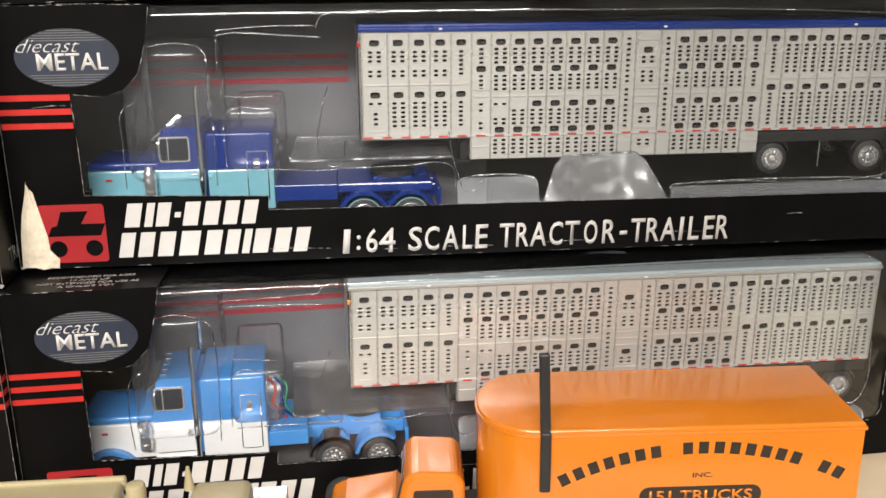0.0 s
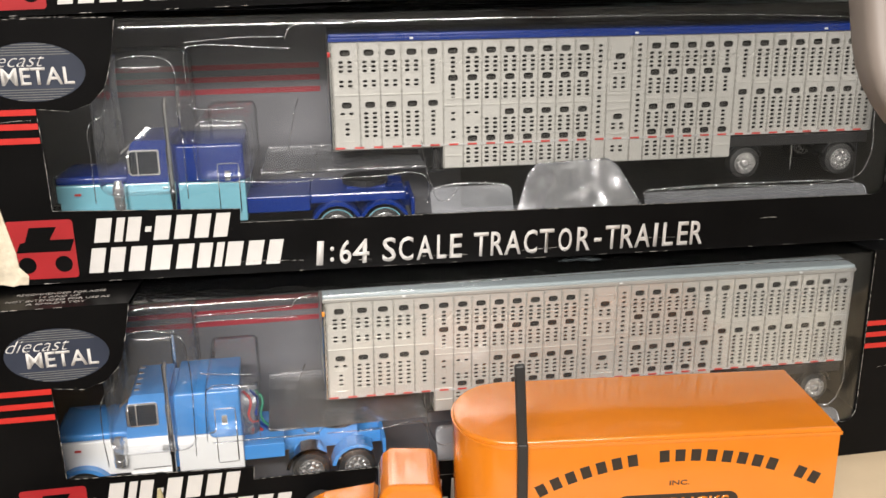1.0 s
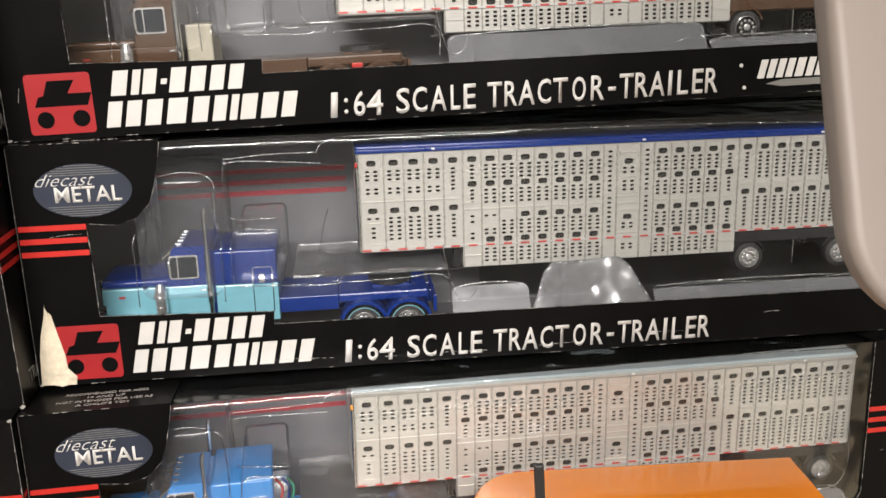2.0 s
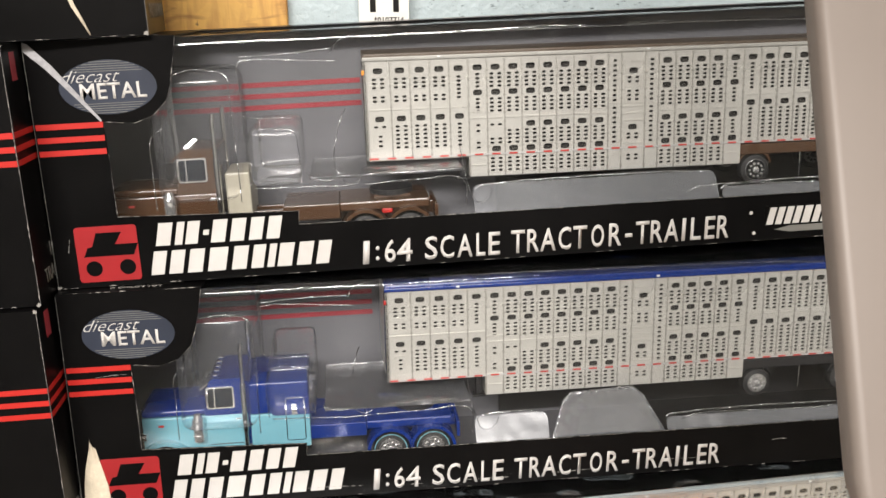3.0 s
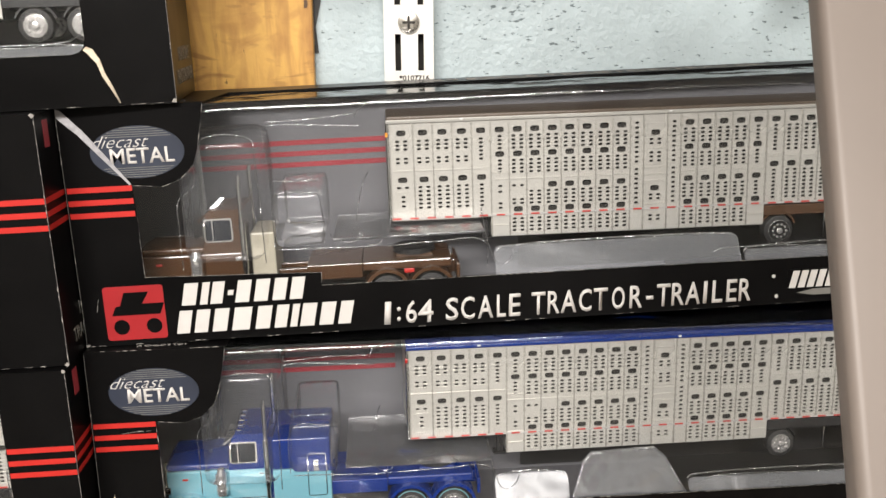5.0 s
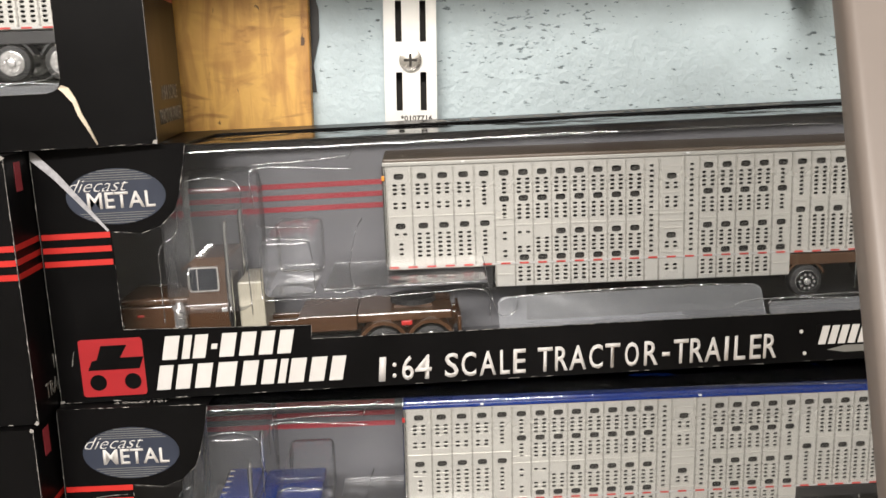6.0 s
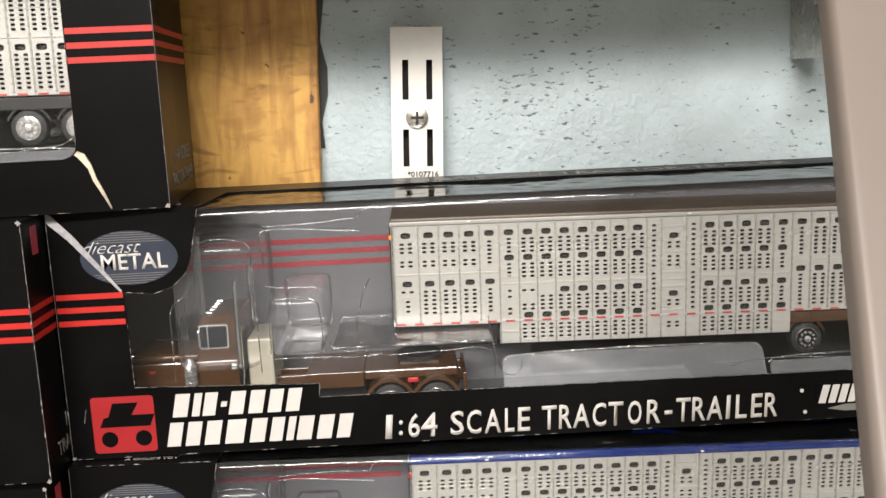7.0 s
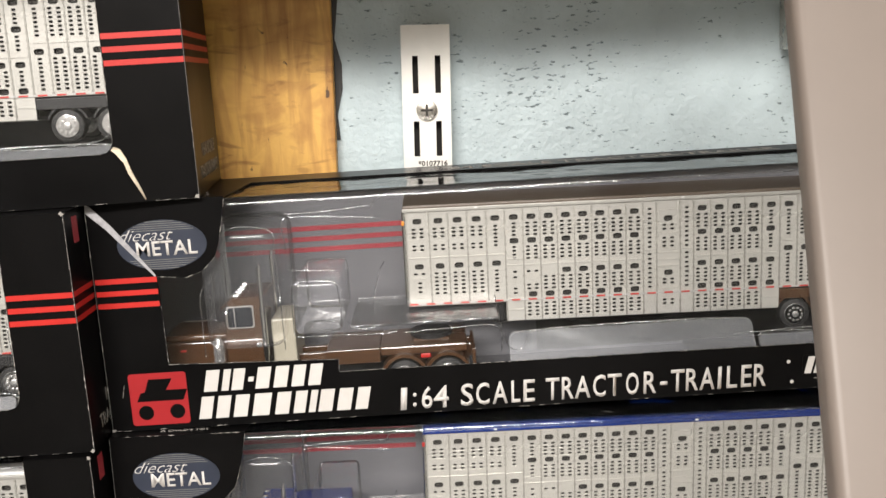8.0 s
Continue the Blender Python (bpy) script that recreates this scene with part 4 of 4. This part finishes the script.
        rows.append([bm.verts.new((xx, TH + 0.0008 + rq * (1 - math.cos(radians(a))), H - TH - 0.0010 - rq * (1 - math.sin(radians(a))) + sag)) for a in range(0, 91, 15)])
    for r0, r1 in zip(rows, rows[1:]):
        for a in range(6):
            bm.faces.new((r0[a], r1[a], r1[a + 1], r0[a + 1]))
    fo = part("film_fold", bm, FOLDED, t, "rounded shiny fold of the window film", smooth=True)
    fr.visible_shadow = tf.visible_shadow = fo.visible_shadow = False
    y = 0.006
    lines = [
        [(0.0418, y, 0.0290), (0.0415, y, 0.0470), (0.0425, y, 0.0590), (0.0475, y, 0.0625), (0.0490, y, 0.0640), (0.0500, y, 0.0760), (0.0520, y, 0.0815), (0.0555, y, 0.0835), (0.0685, y, 0.0835), (0.0740, y, 0.0812), (0.0752, y, 0.0750), (0.0757, y, 0.0300)],
        [(0.0798, y, 0.0740), (0.0795, y, 0.0855), (0.0805, y, 0.0868), (0.1180, y, 0.0856)],
        [(0.0798, y, 0.0655), (0.0810, y, 0.0648), (0.0990, y, 0.0635)],
        [(0.0802, y, 0.0362), (0.0805, y, 0.0560), (0.0820, y, 0.0585), (0.0940, y, 0.0592), (0.0990, y, 0.0575), (0.1003, y, 0.0530), (0.1005, y, 0.0362)],
        [(0.0820, y, 0.0354), (0.1015, y, 0.0346), (0.1180, y, 0.0348), (0.1240, y, 0.0350)],
        [(0.1162, y, 0.0890), (0.1185, y, 0.0925), (0.1240, y, 0.0945)],
        [(0.1205, y, 0.0662), (0.1178, y, 0.0610), (0.1182, y, 0.0365), (0.1245, y, 0.0362), (0.1255, y, 0.0460)],
        [(0.1035, y, 0.0408), (0.1042, y, 0.0392), (0.1150, y, 0.0386), (0.1160, y, 0.0400)],
        [(0.0800, y, 0.0888), (0.1000, y, 0.0895), (0.1160, y, 0.0900)],
        [(0.1270, y, 0.0345), (0.1500, y, 0.0350), (0.1660, y, 0.0352), (0.1680, y, 0.0330), (0.1685, y, 0.0230)],
        [(0.1275, 0.012, 0.0945), (0.20, 0.012, 0.0935), (0.30, 0.012, 0.0925), (0.3545, 0.012, 0.0905)],
        [(0.1668, y, 0.0480), (0.1680, y, 0.0400), (0.1700, y, 0.0300), (0.1740, y, 0.0240), (0.1790, y, 0.0260), (0.1800, y, 0.0300)],
        [(0.2640, y, 0.0225), (0.2700, y, 0.0245), (0.3460, y, 0.0250), (0.3520, y, 0.0300), (0.3535, y, 0.055)],
    ]
    rb = random.Random(seed + 400)
    for pts in lines:
        pts = [(a + rb.uniform(-0.0005, 0.0005), b, c + rb.uniform(-0.0005, 0.0005)) for a, b, c in pts]
        o = tube(pts, 0.00024, t, RIDGE, "blister_ridge")
        o.visible_shadow = False
    for x0, x1, z0, z1, rr in ((0.0420, 0.0757, 0.0300, 0.0835, 0.006), (0.0802, 0.1005, 0.0355, 0.0592, 0.003)):
        o = part("cab_blister", box(x0, x1, 0.0070, 0.0600, z0, z1, rr, 4), BLIST, t, "clear moulded blister", smooth=True)
        o.visible_shadow = False
    if bright_stand:
        bm = prism([(0.2040, 0.0180), (0.2100, 0.0325), (0.2140, 0.0362), (0.2430, 0.0372), (0.2470, 0.0340), (0.2560, 0.0180)], 0.0030, 0.0050)
        lean_back(bm, 0.0180, 0.42)
        o = part("stand_blister", bm, STAND, t, "shiny clear trapezoid stand")
        o.visible_shadow = False
        for pts in ([(0.2040, 0.0026, 0.0180), (0.2100, 0.0088, 0.0325), (0.2140, 0.0104, 0.0362), (0.2280, 0.0106, 0.0368)], [(0.2330, 0.0106, 0.0370), (0.2430, 0.0106, 0.0372), (0.2470, 0.0094, 0.0340), (0.2560, 0.0026, 0.0180)]):
            o = tube(pts, 0.0005, t, RIDGE, "blister_ridge", soft=False)
            o.visible_shadow = False
    for x0, x1, zt in ((0.1700, 0.2030, 0.0285), (0.2575, 0.3530, 0.0232)) if bright_stand else ((0.1720, 0.2780, 0.0300), (0.2800, 0.3530, 0.0232)):
        bm = prism(rounded(x0, x1, 0.0170, zt, 0.0025, 4), 0.0030, 0.0042)
        lean_back(bm, 0.0170, 0.62)
        o = part("tray_blister", bm, TRAY, t, "hazy clear moulded tray")
        o.visible_shadow = False
        o = tube([(x0 + 0.001, 0.0104, zt - 0.0015), (x0 + 0.003, 0.0107, zt), (x1 - 0.003, 0.0107, zt), (x1 - 0.001, 0.0104, zt - 0.0015)], 0.0004, t, RIDGE, "blister_ridge")
        o.visible_shadow = False
    o = part("deck_blister", box(0.104, 0.168, 0.006, 0.060, 0.0375, 0.0388, 0.0005), BLIST, t)
    o.visible_shadow = False
    return t


def lean_back(bm, z0, slope):
    for v in bm.verts:
        v.co.y += (v.co.z - z0) * slope


def stocked(m, label, tractor_args, trailer_args, seed, rest, tx=0.0245, tz=0.0043, **kw):
    b = display_box(m, label, seed, **kw)
    if tractor_args:
        tractor(m @ pose(tx, 0.016, tz), *tractor_args[0], **tractor_args[1])
    if trailer_args:
        livestock_trailer(rest @ IN_TRAILER, *trailer_args)
    return b


BOX_A = pose(0.0, 0.0, 0.0065)
BOX_B = pose(-0.0022, -0.0060, -0.0922, 0, 1.25, 0.5)
BOX_C = pose(-0.0068, -0.0295, -0.1925, 0, 1.45, 3.5)
IN_TRAILER = pose(-0.0008, 0, -0.0020, 0, 0.76, 0) @ Matrix.Scale(1.017, 4)
stocked(BOX_A, "black windowed card box holding a brown toy truck", (
    (BROWN, BROWN, BROWN, "brown toy tractor unit with chrome stacks"), dict(sleeper=0.0, cab_drop=-0.0020)),
    (MUD, BROWN, "silver toy livestock trailer with brown roof and fenders"), 11, pose(0.1300, 0.0270, 0.0196), tx=0.0172, tz=0.0030, top_words=True, crease=True)
stocked(BOX_B, "black windowed card box holding a navy toy truck, torn corner", (
    (NAVY, CYAN, NAVY, "navy and pale cyan toy tractor unit with sleeper"), dict(rear=0.0035)),
    (NAVY, BLACKP, "silver toy livestock trailer with navy roof"), 23, pose(0.1319, 0.0151, -0.0792, 0, 0.85, 1.66), tx=0.0205, bright_stand=True, badge=(-0.0032, 0.0), step=0.0955)
stocked(BOX_C, "black windowed card box holding a sky blue toy truck", (
    (SKY, CREAMW, SKY, "sky blue and white toy tractor unit with tall sleeper"), dict(tall=0.004, full_fenders=False, rear=-0.005, fender_paint=SKY)),
    (GREYP, BLACKP, "silver toy livestock trailer with grey roof"), 37, pose(0.1218, -0.0057, -0.1786, 0, 1.416, 3.475), tx=0.0165, step=0.0970)
X_D = -0.0008 - L
for i, (dx, dy, z) in enumerate(((0, -0.021, 0.0065), (-0.002, -0.024, -0.0900), (-0.006, -0.034, -0.1842))):
    stocked(pose(X_D + dx, dy, z, 0, (0, 0.45, 1.1)[i], 0), "black windowed card box with red stripes and rubbed edges", None,
            (CREAMW, BLACKP, "pale silver toy livestock trailer behind a clear window"), 50 + i * 10, pose(X_D + dx + 0.1305, dy + 0.020, z + 0.0131), worn=0.12)
BOX_D = pose(0.0485, -0.004, 0.1055, 0, 0, 5) @ pose(-L, 0, 0)
stocked(BOX_D, "black windowed card box with a torn lower window corner", None,
        (CREAMW, BLACKP, "pale silver toy livestock trailer behind a clear window", (0.1755, 0.1937)), 91, BOX_D @ pose(0.1535, 0.0200, 0.0185), worn=0.5, strip=0.0315)


def torn_patch(parent_pose):
    """A ragged strip where the printed face has been peeled off."""
    rnd = random.Random(5)
    t = thing("torn_paper_scrap", parent_pose, "ragged cream scrap of torn card on the box front", "torn paper")
    left = [(0.0000, 0.0000), (0.0006, 0.0060), (0.0012, 0.0130), (0.0024, 0.0210), (0.0042, 0.0300), (0.0052, 0.0345)]
    right = [(0.0135, 0.0000), (0.0138, 0.0030), (0.0112, 0.0070), (0.0104, 0.0120), (0.0088, 0.0200), (0.0070, 0.0300)]
    bm = bmesh.new()
    rows = []
    for (a, z), (b, z2) in zip(left, right):
        row = []
        for k in range(6):
            u = k / 5
            row.append(bm.verts.new((a + (b - a) * u + rnd.uniform(-0.0004, 0.0004), -0.0003 - 0.0012 * math.sin(math.pi * u) * rnd.uniform(0.5, 1), z + (z2 - z) * u + rnd.uniform(-0.0005, 0.0005))))
        rows.append(row)
    for r0, r1 in zip(rows, rows[1:]):
        for k in range(5):
            bm.faces.new((r0[k], r0[k + 1], r1[k + 1], r1[k]))
    r = bmesh.ops.extrude_face_region(bm, geom=list(bm.faces))
    for g in r["geom"]:
        if isinstance(g, bmesh.types.BMVert):
            g.co.y += 0.0004
    bmesh.ops.recalc_face_normals(bm, faces=bm.faces)
    part("paper", bm, RAW, t)
    return t


torn_patch(BOX_B @ pose(0.0010, -0.0002, 0.0005))


def torn_strip(m):
    t = thing("torn_card_strip", m, "pale torn card strip hanging from a box window", "torn paper")
    rnd = random.Random(8)
    pts = [(0.0045, 0.0212, 0.0022), (0.0066, 0.0200, 0.0024), (0.0088, 0.0160, 0.0022), (0.0105, 0.0110, 0.0014), (0.0130, 0.0055, 0.0012), (0.0155, 0.0, 0.0003)]
    bm = bmesh.new()
    pts = [(x, z, w * 0.65) for x, z, w in pts]
    a = [bm.verts.new((x - w * 0.6 * rnd.random(), -0.0010, z - w * 0.5)) for x, z, w in pts]
    b = [bm.verts.new((x + w * 0.8, -0.0016 * rnd.random(), z + w * (0.3 + 0.3 * rnd.random()))) for x, z, w in pts]
    for i in range(len(pts) - 1):
        bm.faces.new((a[i], a[i + 1], b[i + 1], b[i]))
    r = bmesh.ops.extrude_face_region(bm, geom=list(bm.faces))
    for g in r["geom"]:
        if isinstance(g, bmesh.types.BMVert):
            g.co.y += 0.0009
    bmesh.ops.recalc_face_normals(bm, faces=bm.faces)
    part("strip", bm, RAW, t)


torn_strip(BOX_D @ pose(L - 0.0365, -0.0006, 0.0010))


# ---- loose toys before the boxes ----
def orange_truck():
    """A tin-bank style van: straight trailer with a bowed nose, and a cab before it."""
    t = thing("toy_van", pose(0.1660, -0.0727, -0.1958, 0, 1.1, -2.9), "glossy orange toy delivery van with black lettering", "toy truck")
    Wd, ht, h0, ln = 0.049, 0.0563, 0.012, 0.1355
    plan = [(ln, 0.0), (ln, Wd)] + [(0.024 - 0.024 * abs(math.cos(radians(a))) ** 0.8, Wd / 2 + Wd / 2 * math.sin(radians(a))) for a in range(90, -91, -10)]
    bm = slab(plan, h0, ht)
    es = [e for e in bm.edges if abs(e.verts[0].co.z - ht) < 1e-6 and abs(e.verts[1].co.z - ht) < 1e-6]
    bmesh.ops.bevel(bm, geom=es, offset=0.0011, segments=3, affect="EDGES", profile=0.5)
    body = part("van_body", bm, ORANGE, t, "glossy orange enamel body", smooth=True)
    rim = [(x * 1.0, y) for x, y in plan]
    bm = slab([(ln + 0.0006, -0.0006), (ln + 0.0006, Wd + 0.0006)] + [((x - 0.0006), (y - Wd / 2) * 1.024 + Wd / 2) for x, y in plan[2:]], ht - 0.0028, ht - 0.0016)
    part("roof_lip", bm, ORANGE, t, smooth=True)
    part("rear_frame", box(ln, ln + 0.0008, 0.002, Wd - 0.002, h0 + 0.002, ht - 0.003, 0.0003), ORANGE, t)
    # arched row of bars for the maker's name
    cx, r, n = 0.0785, 0.112, 19
    for i in range(n):
        if i in (7, 16):
            continue
        a = radians(26 - 52 * i / (n - 1))
        px, pz = cx - r * math.sin(a), ht - 0.0082 - r * (1 - math.cos(a))
        w, h = 0.0035, 0.0046
        c, q = math.cos(a), math.sin(a)
        bm = prism([(px + u * c - v * q, pz + u * q + v * c) for u, v in ((-w / 2, -h / 2), (w / 2, -h / 2), (w / 2, h / 2), (-w / 2, h / 2))], -0.00012, 0.0)
        part("name_bar", bm, BLACKINK, body)
    part("small_word", lettering("INC.", 0.0752, ht - 0.0200, 0.0072, 0.0019, -0.00005, thick=0.01), BLACKINK, body)
    pill = part("label_pill", prism(rounded(0.0565, 0.1005, ht - 0.0310, ht - 0.0235, 0.0036, 6), -0.0001, 0.0), BLACKINK, body, "black rounded label")
    part("label_lettering", lettering("151 TRUCKS", 0.0600, ht - 0.0293, 0.0372, 0.0043, -0.0002, thick=0.02), ORANGE, pill)
    part("nose_lettering", lettering("KS", 0.0, 0.0, 0.0075, 0.0062, 0, thick=0.02), BLACKINK, body, at=pose(0.0035, 0.0125, ht - 0.0235, 0, 0, -52))
    part("upright_strip", box(0.0205, 0.0242, -0.0030, -0.0007, 0.0335, 0.0568, 0.0007), BLACKP, t, "black plastic upright strip")
    part("upright_strip", box(-0.0018, 0.0018, -0.0012, 0.0012, 0, 0.0300, 0.0007), BLACKP, t, "black plastic upright strip", at=pose(0.0222, -0.0016, 0.0563, 0, -2, 0))
    # cab
    cz = 0.0340
    cab = part("cab", prism([(-0.046, 0.010), (-0.005, 0.010), (-0.005, cz - 0.004), (-0.008, cz), (-0.024, cz + 0.001), (-0.0275, cz - 0.002), (-0.0300, 0.0200), (-0.050, 0.0170), (-0.056, 0.0140), (-0.056, 0.010)], 0.010, 0.040), ORANGE, t)
    bv = cab.modifiers.new("round", "BEVEL")
    bv.width, bv.segments = 0.003, 3
    part("side_window", prism(rounded(-0.0240, -0.0095, 0.0150, cz - 0.0060, 0.0014, 3), 0.0094, 0.0104), BLACKINK, cab)
    part("windscreen", prism([(-0.0306, 0.0205), (-0.0284, cz - 0.004), (-0.0278, cz - 0.004), (-0.0300, 0.0205)], 0.014, 0.036), GLASSD, cab)
    part("bed_plate", box(-0.012, 0.020, 0.014, 0.036, 0.009, 0.0118), BLACKP, t)
    for x in (-0.052, -0.016, 0.092, 0.110):
        for y in (0.008, 0.041):
            part("tyre", cyl((x, y, 0.0075), "y", 0.0075, 0.006, 20, bevel=0.001), TYRE, t, smooth=True)
    return t


orange_truck()


CREAM_TOP = 0.0708


def cream_truck():
    t = thing("toy_flatbed", pose(0.0295, -0.1500, -0.1925, 0, 1.1, 0), "cream painted toy truck standing on the shelf", "toy truck")
    Z = CREAM_TOP
    part("load_box", box(-0.055, 0.027, 0.0, 0.034, 0.010, Z - 0.001, 0.002, 3), CREAM, t, smooth=True)
    part("box_lip", box(-0.056, 0.0275, 0.0335, 0.0355, Z - 0.0045, Z, 0.0008), CREAM, t)
    part("tail_board", box(0.0272, 0.0290, 0.002, 0.032, 0.012, Z - 0.004, 0.0006), CREAM, t)
    part("corner_post", cyl((0.0310, 0.030, Z / 2 + 0.003), "z", 0.0028, Z - 0.006, 16, bevel=0.001), CREAM, t, smooth=True)
    cab = part("cab", box(0.0470, 0.0640, 0.004, 0.032, 0.008, Z - 0.001, 0.0025, 3), CREAM, t, smooth=True)
    part("windscreen_frame", prism([(0.0645, Z - 0.016), (0.0740, Z - 0.008), (0.0740, Z - 0.0035), (0.0645, Z - 0.0035)], 0.006, 0.030), CHROME, cab)
    part("roof_light", cyl((0.0465, 0.028, Z + 0.002), "z", 0.0016, 0.007, 12, r2=0.0005), CREAM, cab, smooth=True)
    part("chassis", box(-0.045, 0.076, 0.008, 0.026, 0.006, 0.0100), BLACKP, t)
    part("hood", box(0.0645, 0.0780, 0.006, 0.030, 0.010, Z - 0.018, 0.002), CREAM, t)
    for x in (-0.03, 0.012, 0.06):
        for y in (0.003, 0.031):
            part("tyre", cyl((x, y, 0.007), "y", 0.007, 0.005, 18, bevel=0.001), TYRE, t, smooth=True)


cream_truck()


def partition_panel():
    """A smooth grey-beige slab with a rounded lower corner, close by."""
    pts = [(0.0, 0.225), (0.0, 0.004)]
    r = 0.022
    pts += [(r - r * math.cos(radians(a)), 0.004 - r * math.sin(radians(a))) for a in range(10, 91, 10)]
    pts += [(0.040, -0.018), (0.040, 0.225)]
    bm = prism(pts, -0.010, 0.0)
    es = [e for e in bm.edges if abs(e.verts[0].co.y - e.verts[1].co.y) < 1e-6]
    bmesh.ops.bevel(bm, geom=es, offset=0.003, segments=4, affect="EDGES", profile=0.5)
    for v in bm.verts:
        v.co.x += 0.06 * v.co.z
        v.co.y += 0.42 * v.co.z
    return tagged(part("partition", bm, PANEL, None, at=pose(0.2315, -0.19, 0.0), smooth=True), "smooth grey-beige plastic partition with a rounded lower corner", "partition", "", "structure")


partition_panel()
